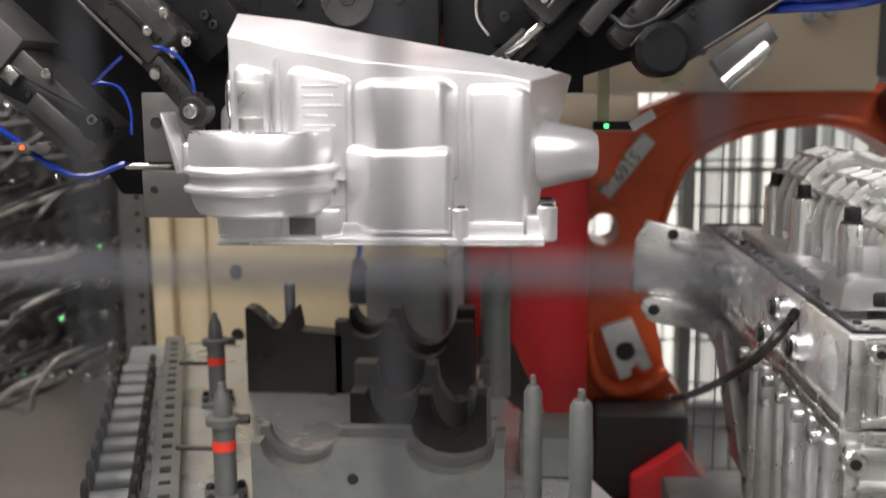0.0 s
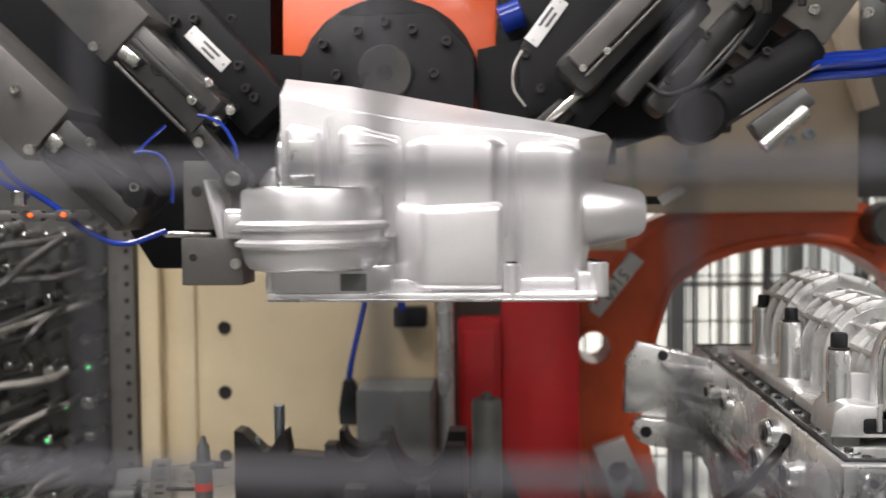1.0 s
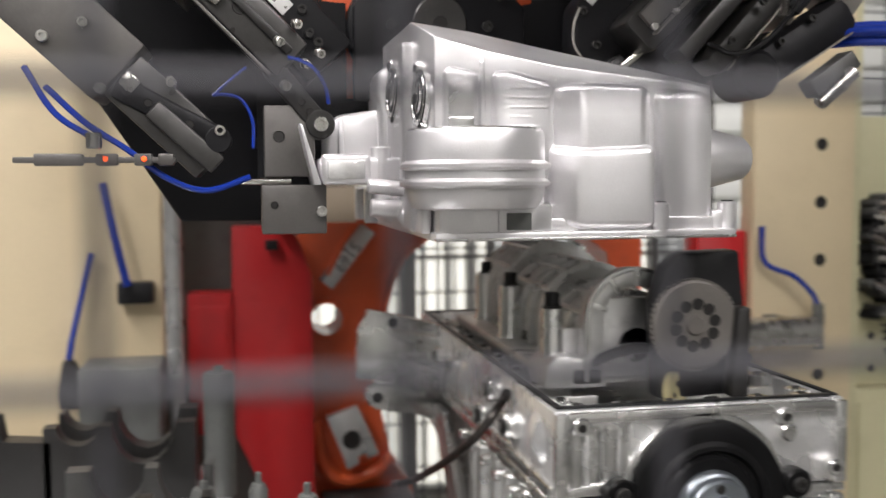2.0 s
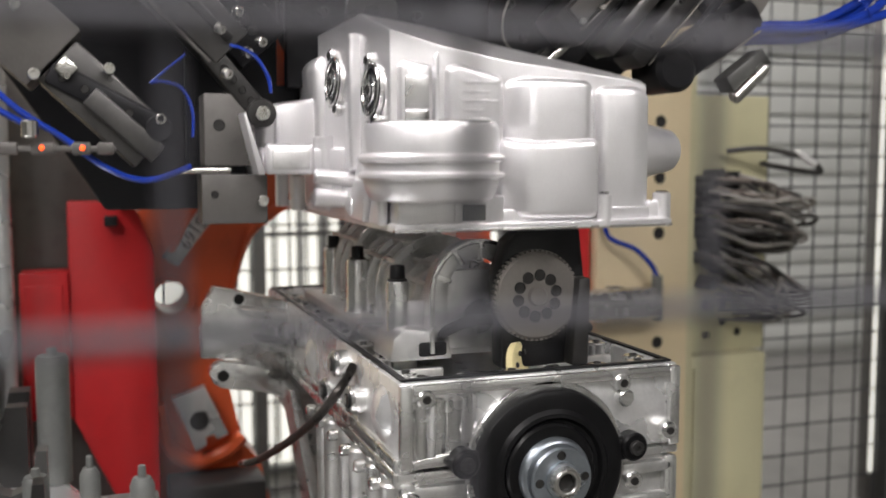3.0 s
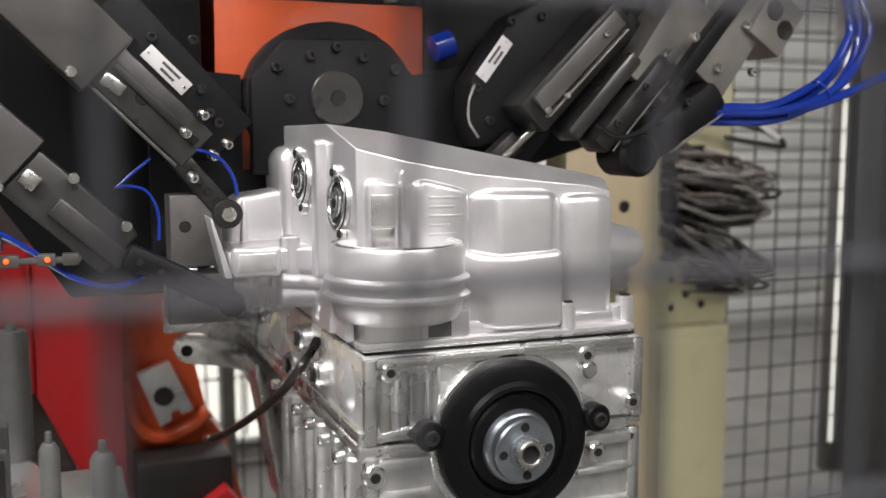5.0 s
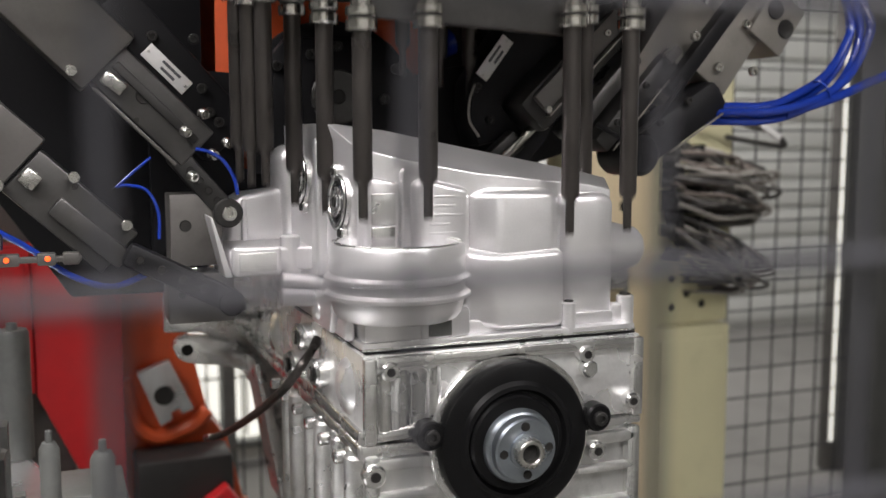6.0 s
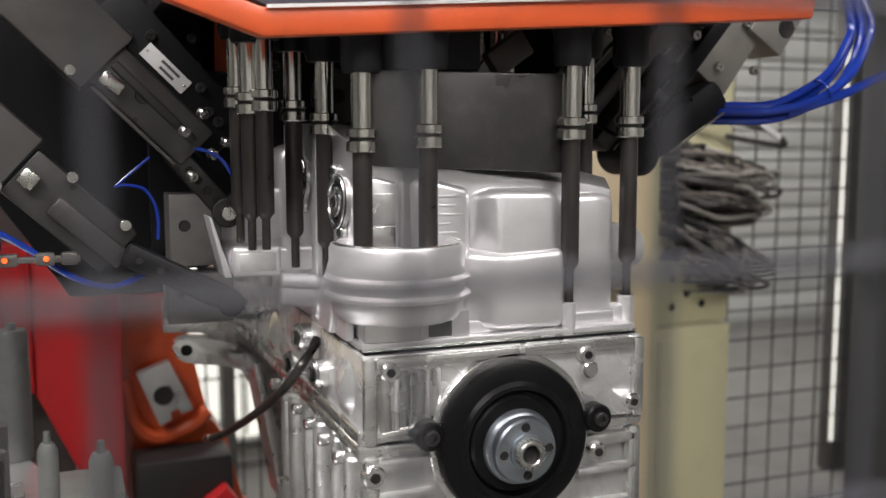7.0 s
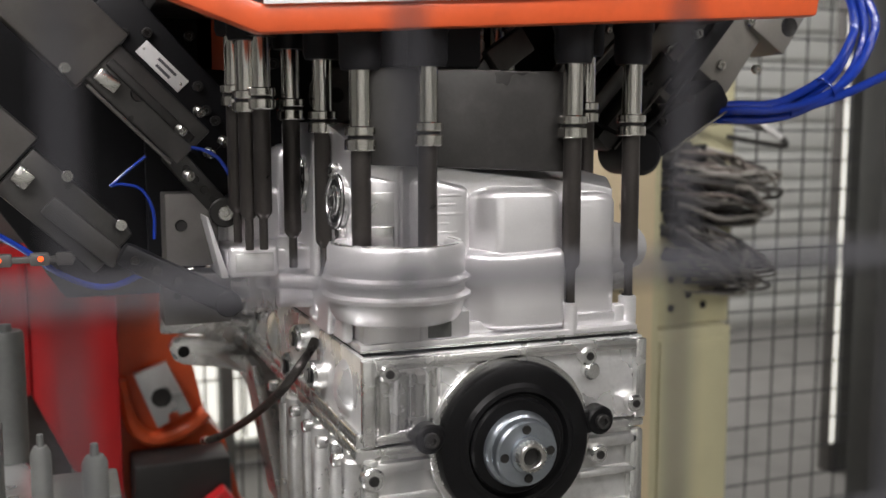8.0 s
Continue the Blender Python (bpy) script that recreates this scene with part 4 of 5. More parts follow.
    # right side: valve plate, slide, cylinders
    p = part("valve_plate", prism([(0.500, 1.47), (0.512, 1.432), (0.60, 1.455), (0.69, 1.58), (0.64, 1.64), (0.56, 1.60), (0.502, 1.515)], "y", 1.165, 1.225, 0.005), BLACK, g, "black valve plate")
    type_label(g, 0.533, 1.544, 53, 1.1635)
    for x, z in ((0.508, 1.507), (0.556, 1.592), (0.556, 1.487), (0.58, 1.515), (0.526, 1.466), (0.60, 1.60)):
        cap_screw(p, (x, 1.165, z), (0, -1, 0), 0.0058, DARKST)
    part("sensor_wire", hose([(0.504, 1.16, 1.51), (0.495, 1.155, 1.49), (0.495, 1.155, 1.465), (0.508, 1.155, 1.445)], 0.0016), BRAID, p)
    s = slant(g, "slide_unit", (0.556, 1.466), (0.690, 1.600), 0.052, 1.10, 1.17, DARKST, "dark rounded slide unit", 0.010)
    slant(s, "slide_face", (0.562, 1.484), (0.672, 1.594), 0.026, 1.088, 1.0995, GREYP, "worn grey slide face")
    slant(s, "slide_rail", (0.573, 1.470), (0.682, 1.579), 0.0025, 1.086, 1.0995, GREYC)
    for x, z in ((0.570, 1.478), (0.596, 1.496), (0.650, 1.572)):
        cap_screw(s, (x, 1.0875, z), (0, -1, 0), 0.0042, STEEL)
    bd = slant(g, "cylinder_body", (0.545, 1.405), (0.735, 1.600), 0.030, 1.15, 1.21, BLACK, "black clamping cylinder")
    slant(g, "plunger", (0.528, 1.420), (0.572, 1.458), 0.010, 1.12, 1.135, CHROME)
    slant(g, "plunger_head", (0.520, 1.412), (0.556, 1.443), 0.026, 1.136, 1.16, DARKST)
    hd = slant(g, "swing_arm", (0.676, 1.412), (0.822, 1.502), 0.050, 1.075, 1.135, BLACK, "black rounded swing clamp arm", 0.016)
    part("arm_nose", rod((0.694, 1.07, 1.424), (0.694, 1.14, 1.424), 0.029, 28, 0.006), BLACK, g, "black rounded arm nose")
    # thin pale bar painted as the highlight along the arm's facet
    slant(hd, "bright_edge", (0.735, 1.424), (0.818, 1.476), 0.002, 1.071, 1.0745, GREYC)
    slant(g, "link_bar", (0.645, 1.432), (0.748, 1.545), 0.028, 1.085, 1.14, DARKST, "dark link bar", 0.008)
    slant(g, "link_bar", (0.612, 1.446), (0.705, 1.548), 0.022, 1.098, 1.15, GREYS, "dark link bar", 0.006)
    # pale strip in place of the highlight on the dark link bar
    slant(g, "link_rail", (0.660, 1.428), (0.740, 1.516), 0.002, 1.082, 1.0848, GREYC)
    for x, z in ((0.660, 1.462), (0.700, 1.508), (0.722, 1.462), (0.762, 1.490)):
        cap_screw(g, (x, 1.0745, z), (0, -1, 0), 0.005, DARKST)
    part("switch_box", box((0.024, 0.01, 0.014), (0.742, 1.080, 1.548), (0, -45, 0), 0.003), GREYP, g)
    part("arm_hose", hose([(0.64, 1.09, 1.46), (0.66, 1.06, 1.445), (0.70, 1.055, 1.465), (0.745, 1.06, 1.515)], 0.003), RUBBER, g)
    pl = slant(g, "cylinder_body", (0.720, 1.505), (0.800, 1.620), 0.072, 1.10, 1.17, GREYC, "grey anodised clamping cylinder")
    pl2 = slant(g, "cylinder_body", (0.800, 1.515), (0.890, 1.640), 0.062, 1.085, 1.15, GREYC, "grey anodised clamping cylinder")
    slant(g, "gap_rail", (0.742, 1.500), (0.858, 1.640), 0.020, 1.078, 1.0998, BLACK)
    hb = slant(g, "hinge_block", (0.880, 1.565), (0.920, 1.625), 0.060, 1.075, 1.14, GREYC, "grey hinge block with two bores")
    bore(hb, (0.895, 1.0745, 1.610), (0, -1, 0), 0.012)
    bore(hb, (0.912, 1.0745, 1.585), (0, -1, 0), 0.012)
    for x, z in ((0.776, 1.572), (0.812, 1.534), (0.868, 1.530), (0.855, 1.59), (0.925, 1.632), (0.735, 1.55)):
        cap_screw(g, (x, 1.0845, z), (0, -1, 0), 0.0062, STEEL)
    k = slant(g, "clamp_cylinder", (0.742, 1.402), (0.795, 1.440), 0.022, 1.03, 1.06, GREYD, "small dark clamp cylinder with a bright tube")
    part("cylinder_tube", rod((0.748, 1.032, 1.386), (0.792, 1.032, 1.424), 0.0088, 20), STEEL, k)
    # sensor unit behind the right clamp
    se = part("sensor_block", span(0.645, 0.722, 1.362, 1.40, 1.425, 1.470, 0.005), BLACK, g, "black sensor block with a green lamp")
    part("sensor_stem", span(0.646, 0.662, 1.366, 1.374, 1.342, 1.4255, 0.002), CREAM, se)
    part("sensor_arm", span(0.640, 0.702, 1.362, 1.376, 1.330, 1.3415, 0.003), RUBBER, se)
    part("signal_lamp", box((0.006, 0.004, 0.006), (0.658, 1.3605, 1.3355)), LEDG, se)
    part("sensor_tag", box((0.036, 0.003, 0.014), (0.706, 1.3600, 1.343), (0, -32, 0), 0.001), WHITEL, se, "small pale tag")
    part("sensor_can", rod((0.750, 1.405, 1.3905), (0.750, 1.405, 1.445), 0.016, 20), CREAM, g, "cream round sensor can")
    part("sensor_hanger", span(0.655, 0.80, 1.425, 1.44, 1.43, 1.56, 0.004), DARKST, g)
    # blue hoses
    for i, (pp, r) in enumerate((
            ([(0.147, 1.07, 1.433), (0.160, 1.07, 1.430), (0.175, 1.07, 1.421), (0.187, 1.07, 1.401), (0.190, 1.07, 1.384)], 0.0021),
            ([(0.067, 1.09, 1.394), (0.080, 1.09, 1.395), (0.098, 1.09, 1.389), (0.109, 1.09, 1.366), (0.109, 1.09, 1.337)], 0.0019),
            ([(0.067, 1.09, 1.393), (0.078, 1.09, 1.403), (0.091, 1.09, 1.414), (0.103, 1.09, 1.424)], 0.0017),
            ([(-0.10, 1.075, 1.40), (-0.06, 1.07, 1.362), (-0.02, 1.07, 1.335), (0.02, 1.07, 1.305), (0.06, 1.07, 1.292), (0.105, 1.08, 1.306)], 0.0034),
            ([(-0.12, 1.075, 1.42), (-0.09, 1.07, 1.372), (-0.05, 1.07, 1.345)], 0.0034))):
        part("air_hose", hose(pp, r, 8, 10), BLUE, g, "thin blue air hose")
    for dx, dy, dz in ((0.0, 0.0, 0.0), (-0.006, 0.012, 0.008), (0.008, -0.010, 0.011), (-0.012, 0.004, 0.018)):
        part("air_hose", hose([(0.792, 1.125 + dy, 1.466 + dz * 0.5), (0.825, 1.080 + dy, 1.465 + dz), (0.875, 1.06 + dy, 1.466 + dz), (0.933 + dx, 1.06 + dy, 1.480 + dz), (0.985 + dx, 1.06 + dy, 1.509 + dz), (1.015 + dx, 1.06 + dy, 1.550 + dz), (1.026 + dx, 1.065 + dy, 1.602), (1.008 + dx, 1.09, 1.665), (0.96, 1.15, 1.74)], 0.0058, 10, 10), BLUE, g, "thick blue air hose")
    part("air_hose", hose([(0.90, 1.055, 1.474), (0.98, 1.05, 1.497), (1.06, 1.055, 1.525), (1.13, 1.06, 1.548), (1.25, 1.08, 1.585), (1.38, 1.2, 1.66)], 0.0062, 10, 10), BLUE, g, "thick blue air hose")
    bm = bmesh.new()
    lathe_closed([(0.0175, 0), (0.0190, 0), (0.0190, 0.003), (0.0175, 0.003)], (0.958, 1.06, 1.502), (0.85, 0, 0.5), 20, bm)
    part("cable_tie", bm, BLUE, g)
    part("hose_ball", rod((0.478, 1.24, 1.56), (0.505, 1.24, 1.57), 0.018), BLUE, g, "blue hose bend beside the wrist")
    return g, c, k


# ---------------------------------------------------------------- nutrunner head
HEAD_BASE = (0.42, 1.15, 1.60)
SPINDLES = [(0.338, 0.880, 1.300, 1.446), (0.276, 0.888, 1.300, 1.442), (0.493, 0.886, 1.279, 1.453), (0.572, 0.905, 1.279, 1.455),
            (0.267, 0.990, 1.300, 1.458), (0.248, 1.050, 1.305, 1.472), (0.213, 1.030, 1.328, 1.482), (0.200, 1.040, 1.327, 1.479),
            (0.193, 1.070, 1.332, 1.486), (0.572, 1.000, 1.278, 1.470), (0.415, 1.178, 1.452, 1.545), (0.462, 1.172, 1.440, 1.540), (0.505, 1.180, 1.430, 1.538)]


def build_head():
    h = thing("nutrunner_head", HEAD_BASE, "orange multi-spindle nutrunner head with chrome and black spindles", "nutrunner head")
    deck = part("deck", span(0.12, 0.80, 0.90, 1.60, 1.585, 1.63, 0.004), DARKST, h, "dark steel spindle deck")
    y0, y1 = 0.850, 0.872
    part("front_beam", prism([(0.179, 1.530), (0.758, 1.568), (0.762, 1.594), (0.179, 1.555), (0.02, 1.612), (-0.02, 1.600)], "y", y0, y1, 0.003), ORANGE, h, "orange painted front beam")
    part("front_guard", prism([(0.182, 1.557), (0.764, 1.596), (0.764, 1.80), (0.00, 1.80), (0.02, 1.615)], "y", y0 + 0.004, y1 - 0.004, 0.002), mat_guard, h, "dark blue-grey guard panel")
    part("guard_lip", prism([(0.182, 1.5535), (0.764, 1.5925), (0.764, 1.5955), (0.182, 1.5565)], "y", y0 - 0.004, y0 - 0.0005), WHITEL, h)
    part("centre_block", prism([(0.288, 1.418), (0.505, 1.408), (0.505, 1.508), (0.288, 1.508)], "y", 0.8965, 0.9080, 0.003), GREYS, h, "dark block between the spindles")
    part("centre_block_column", span(0.31, 0.40, 0.897, 0.95, 1.509, 1.60, 0.004), BLACK, h)
    movers = []
    for x, y, zt, zc in SPINDLES:
        hs = part("spindle_housing", lathe([(0, 0), (0.017, 0), (0.019, 0.006), (0.019, 0.03), (0.021, 0.034), (0.021, 0.09), (0, 0.09)], (x, y, zc + 0.062), (0, 0, 1), 24), BLACK, h)
        tube = part("tube", lathe([(0, 0), (0.0098, 0), (0.0102, 0.0005), (0.0102, 0.1095), (0.0098, 0.110), (0, 0.110)], (x, y, zc - 0.010), (0, 0, 1), 28), CHROME, h, "chrome spindle tube")
        part("collar", lathe([(0, 0), (0.0138, 0), (0.0148, 0.001), (0.0148, 0.0095), (0.0138, 0.0105), (0, 0.0105)], (x, y, zc - 0.0105), (0, 0, 1), 28), CHROME, tube, "chrome collar ring")
        part("groove", lathe([(0, 0), (0.0122, 0), (0.0122, 0.003), (0, 0.003)], (x, y, zc), (0, 0, 1), 24), RUBBER, tube, "black groove between the rings")
        part("collar", lathe([(0, 0), (0.0138, 0), (0.0148, 0.001), (0.0148, 0.0075), (0.0138, 0.0085), (0, 0.0085)], (x, y, zc + 0.003), (0, 0, 1), 28), CHROME, tube, "chrome collar ring")
        sk = part("socket", lathe([(0, 0), (0.0042, 0), (0.0045, 0.001), (0.0045, 0.032), (0.0085, 0.037), (0.0092, 0.04), (0.0092, zc - zt + 0.05), (0, zc - zt + 0.05)], (x, y, zt), (0, 0, 1), 20), ROD, h, "black socket shaft")
        movers.append((tube, sk))
    for x, y in ((0.43, 1.0), (0.47, 1.02), (0.50, 1.05), (0.40, 1.06), (0.46, 1.22), (0.52, 1.18)):
        part("air_fitting", rod((x, y, 1.51), (x, y, 1.588), 0.0065), STEEL, h)
    part("bracket", box((0.05, 0.02, 0.03), (0.475, 1.0, 1.535), (0, -35, 0), 0.003), GREYP, h)
    return h, movers


mat_guard = mat("blue_grey_guard_paint", (0.10, 0.105, 0.14), 0.4, 0.1, 0.12, 120, 8, 0.03)


# ---------------------------------------------------------------- robot, columns and machine frame
def build_robot():
    r = thing("robot_arm", (0.25, 2.2, 0.0), "orange robot arm with a wide arched link", "robot arm")
    hole = [(0.148 + 0.033 * math.cos(math.radians(a)), 1.168 + 0.033 * math.sin(math.radians(a))) for a in range(180, -181, -20)]
    outer = [(0.085, 1.168), (0.085, 1.345), (0.12, 1.385), (0.180, 1.405), (0.242, 1.425), (0.300, 1.450), (0.358, 1.465), (0.531, 1.475), (0.691, 1.470), (0.800, 1.440), (0.86, 1.38), (0.86, 1.20), (0.80, 1.20), (0.775, 1.30),
             (0.703, 1.351), (0.650, 1.375), (0.589, 1.384), (0.497, 1.376), (0.435, 1.362), (0.382, 1.341), (0.330, 1.305), (0.300, 1.270), (0.277, 1.186), (0.245, 1.12), (0.238, 1.066), (0.265, 0.958), (0.288, 0.85), (0.325, 0.80), (0.375, 0.575), (0.14, 0.575), (0.10, 0.80), (0.085, 1.10)]
    pts = outer + [(0.085, 1.1678)] + [(x, z if i else z - 0.0002) for i, (x, z) in enumerate(reversed(hole))]
    part("arched_link", prism(pts, "y", 2.10, 2.24), ORANGE, r, "orange arched link with a round opening")
    bm = bmesh.new()
    arc = [(0.150, 1.262), (0.200, 1.352), (0.258, 1.405), (0.312, 1.432), (0.365, 1.446), (0.531, 1.455), (0.685, 1.450), (0.79, 1.42)]
    hose([(x, 2.10, z) for x, z in arc], 0.008, 8, 6, bm)
    part("raised_edge", bm, ORANGE, r)
    bm = bmesh.new()
    arc = [(0.262, 1.15), (0.292, 1.255), (0.322, 1.312), (0.378, 1.355), (0.435, 1.377), (0.50, 1.391), (0.59, 1.398), (0.66, 1.388), (0.72, 1.36)]
    hose([(x, 2.10, z) for x, z in arc], 0.009, 8, 6, bm)
    part("raised_edge", bm, ORANGE, r)
    bm = bmesh.new()
    ring((0.148, 2.102, 1.168), (0, -1, 0), 0.046, 0.034, 0.012, 36, bm)
    part("opening_collar", bm, ORANGE, r)
    vb = part("valve_bracket", span(0.232, 0.372, 2.075, 2.135, 1.478, 1.508, 0.004), RUBBER, r, "black valve bracket on the arch")
    part("status_light", lathe([(0, 0), (0.005, 0), (0.004, 0.004), (0, 0.005)], (0.245, 2.0745, 1.494), (0, -1, 0), 12), LEDG, vb, "lit green indicator")
    part("tag", box((0.048, 0.003, 0.020), (0.305, 2.065, 1.530), (0, -28, 0), 0.001), WHITEL, vb, "white tag")
    part("tag_arm", box((0.05, 0.01, 0.008), (0.300, 2.072, 1.515), (0, -28, 0), 0.001), DARKST, vb)
    part("upright_tube", rod((0.385, 2.085, 1.478), (0.385, 2.085, 1.62), 0.019, 20), GREYP, r)
    part("tube_block", span(0.325, 0.362, 2.06, 2.12, 1.509, 1.60, 0.003), PLATE, r)
    part("joint_cap", rod((0.735, 2.02, 1.425), (0.735, 2.10, 1.425), 0.045, 28, 0.006), GREYD, r, "dark round joint cap")
    # number strip
    cx, cz, a = 0.192, 1.302, 52
    b = part("number_strip", box((0.150, 0.002, 0.036), (cx, 2.095, cz), (0, -a, 0), 0.0008), PLATE, r, "pale strip with a four-digit machine number")
    cu = bpy.data.curves.new("digits", "FONT")
    cu.body, cu.size, cu.align_x, cu.align_y, cu.extrude = "5169", 0.036, "CENTER", "CENTER", 0.0004
    tmp = new("digits_tmp", cu)
    me = bpy.data.meshes.new_from_object(tmp)
    bpy.data.objects.remove(tmp)
    me.transform(pose(cx, 2.0935, cz) @ pose(0, 0, 0, 0, -a - 180, 0) @ pose(0, 0, 0, 90, 0, 0))
    bm = bmesh.new()
    bm.from_mesh(me)
    part("digits", bm, INK, b)
    # pale plate with a bore and a notch
    pl = prism([(0.141, 0.966), (0.206, 0.988), (0.252, 0.884), (0.228, 0.874), (0.222, 0.886), (0.206, 0.880), (0.208, 0.865), (0.184, 0.853)], "y", 2.045, 2.075, 0.002)
    p = part("bracket_plate", pl, PLATE, r, "pale steel bracket plate with a bore")
    bore(p, (0.193, 2.0445, 0.917), (0, -1, 0), 0.019)
    part("plate_rim", hose([(0.115, 2.08, 0.95), (0.135, 2.08, 0.86), (0.18, 2.08, 0.822), (0.25, 2.08, 0.84), (0.285, 2.08, 0.87)], 0.016), ORANGE, r)
    part("gear_motor", span(0.13, 0.32, 1.98, 2.095, 0.62, 0.80, 0.008), DARKST, r, "dark gear motor")
    part("base_casting", span(0.09, 0.40, 2.0, 2.3, 0.0, 0.60, 0.02), ORANGE, r)
    part("lower_guard", prism([(0.20, 0.68), (0.30, 0.75), (0.36, 0.66), (0.40, 0.45), (0.20, 0.45)], "y", 1.93, 1.975, 0.006), RED, r)
    # red column
    c = thing("red_column", (0.03, 2.05, 0.0), "glossy red machine column with a stepped side", "machine column")
    part("column_body", prism([(-0.047, 1.373), (0.067, 1.371), (0.085, 1.345), (0.112, 1.270), (0.112, 0.40), (0.02, 0.40), (0.03, 0.78), (-0.047, 0.95)], "y", 2.01, 2.085, 0.004), RED, c)
    part("side_box", span(-0.135, -0.0475, 2.0, 2.08, 0.955, 1.24, 0.004), RED, c)
    part("side_box_door", span(-0.125, -0.058, 1.994, 1.9995, 0.975, 1.215, 0.003), RED, c)
    part("column_foot", span(-0.12, 0.112, 2.0, 2.09, 0.0, 0.399, 0.006), RED, c)
    part("black_knob", span(0.02, 0.045, 1.99, 2.009, 1.325, 1.345, 0.003), RUBBER, c)
    c2 = thing("red_column", (0.98, 1.99, 0.0), "glossy red machine column beside a beige plate", "machine column")
    part("column_body", span(0.93, 1.043, 1.96, 2.04, 0.0, 1.35, 0.005), RED, c2)


def build_frame():
    # left beige plate
    c = thing("machine_frame_plate", (-0.47, 1.96, 0.0), "beige painted machine frame plate with drilled holes", "machine frame", "frame plates")
    part("plate", span(-0.77, -0.176, 1.94, 2.0, 0.0, 1.85, 0.004), BEIGE, c)
    part("edge_flange", span(-0.768, -0.728, 1.915, 1.9395, 0.0, 1.85, 0.003), BEIGE, c)
    part("edge_rib", span(-0.70, -0.66, 1.932, 1.9395, 0.0, 1.85, 0.002), BEIGE, c)
    for k in range(6):
        bore(c, (-0.60 - 0.001 * k, 1.9395, 1.36 - 0.1305 * k), (0, -1, 0), 0.013)
    # right beige plate
    c = thing("machine_frame_plate", (1.17, 1.96, 0.0), "beige painted machine frame plate with drilled holes", "machine frame", "frame plates")
    part("plate", span(1.047, 1.285, 1.94, 2.0, 0.0, 1.95, 0.004), BEIGE, c)
    part("edge_strip", span(1.275, 1.31, 1.955, 2.0, 0.0, 1.95, 0.003), CREAM, c)
    for k in range(9):
        bore(c, (1.205, 1.9395, 1.66 - 0.125 * k), (0, -1, 0), 0.013)
    # upper beige plate behind the gripper, its shade painted in as taupe
    c = thing("upper_frame_plate", (0.5, 1.97, 1.5), "beige upper frame plate with a slanted rib", "machine frame", "frame plates")
    part("plate", span(0.03, 0.64, 1.95, 2.0, 1.452, 2.05, 0.004), BEIGE_SHADE, c)
    part("lower_plate", span(0.03, 0.20, 1.952, 1.998, 1.38, 1.4515, 0.003), BEIGE_SHADE, c)
    part("slanted_rib", box((0.03, 0.05, 0.20), (0.615, 1.92, 1.74), (0, -18, 0), 0.003), BEIGE_SHADE, c)
    part("edge_strip", span(0.642, 0.70, 1.96, 2.0, 1.479, 2.05, 0.003), GREYD, c)
    for x, z in ((0.43, 1.80), (0.52, 1.80), (0.51, 1.59), (0.545, 1.60)):
        cap_screw(c, (x, 1.9495, z), (0, -1, 0), 0.012, ZINC)
    part("hanger", span(0.3, 0.6, 1.96, 1.99, 2.051, 4.199, 0.003), GREYD, c)
    # lifting rod and motor
    c = thing("guide_rod", (-0.153, 1.93, 0.0), "bright steel guide rod with a grey drive box", "guide rod")
    part("rod", rod((-0.152, 1.90, 0.0), (-0.152, 1.90, 1.80), 0.017, 24), PLATE, c)
    part("drive_box", span(-0.312, -0.172, 1.80, 1.935, 0.98, 1.132, 0.006), GREYM, c)
    part("drive_foot", span(-0.28, -0.2, 1.84, 1.935, 0.0, 0.979, 0.004), GREYD, c)
    part("back_plate", span(-0.174, 0.02, 2.10, 2.13, 0.0, 1.75, 0.003), GREYP, c)
    part("clamp_hose", hose([(-0.275, 1.90, 1.46), (-0.255, 1.89, 1.36), (-0.235, 1.895, 1.27)], 0.008), BLUE, c)
    part("cable_clamp", span(-0.255, -0.19, 1.90, 1.938, 1.235, 1.275, 0.004), RUBBER, c)
    h = thing("sensor_cable", (-0.34, 1.9, 1.05), "thin blue cable with a dark angled plug", "cable")
    part("cable", hose([(-0.30, 1.925, 1.33), (-0.318, 1.91, 1.25), (-0.336, 1.90, 1.17), (-0.343, 1.90, 1.13)], 0.006), BLUE, h)
    part("plug", prism([(-0.352, 1.135), (-0.334, 1.135), (-0.310, 1.085), (-0.312, 1.045), (-0.36, 1.045), (-0.362, 1.075)], "y", 1.885, 1.915, 0.005), RUBBER, h)
    h = thing("sensor_cable", (1.17, 1.9, 1.1), "thin blue cable with a grey plug", "cable")
    part("cable", hose([(1.062, 1.93, 1.36), (1.064, 1.92, 1.285), (1.12, 1.90, 1.255), (1.165, 1.90, 1.215), (1.177, 1.90, 1.19)], 0.006), BLUE, h)
    part("plug", rod((1.178, 1.90, 1.195), (1.180, 1.90, 1.095), 0.012), GREYM, h)
    c = thing("cross_cylinder", (1.1, 1.9, 1.13), "bright steel cross cylinder on a beige plate", "cylinder")
    part("tube", rod((0.98, 1.895, 1.135), (1.168, 1.895, 1.135), 0.035, 28), STEEL, c)
    part("tube_bracket", span(1.07, 1.10, 1.90, 1.939, 1.10, 1.17, 0.003), GREYD, c)
    # cabinet behind the left cables
    c = thing("control_cabinet", (-1.3, 2.3, 0.0), "pale grey-beige control cabinet with a door gap", "cabinet")
    part("body", span(-1.9, -0.86, 2.12, 2.6, 0.0, 1.9, 0.006), CREAM, c)
    part("door", span(-1.42, -0.90, 2.095, 2.119, 0.05, 1.02, 0.004), DOORP, c)
    part("door", span(-1.88, -1.43, 2.095, 2.119, 0.05, 1.02, 0.004), DOORP, c)
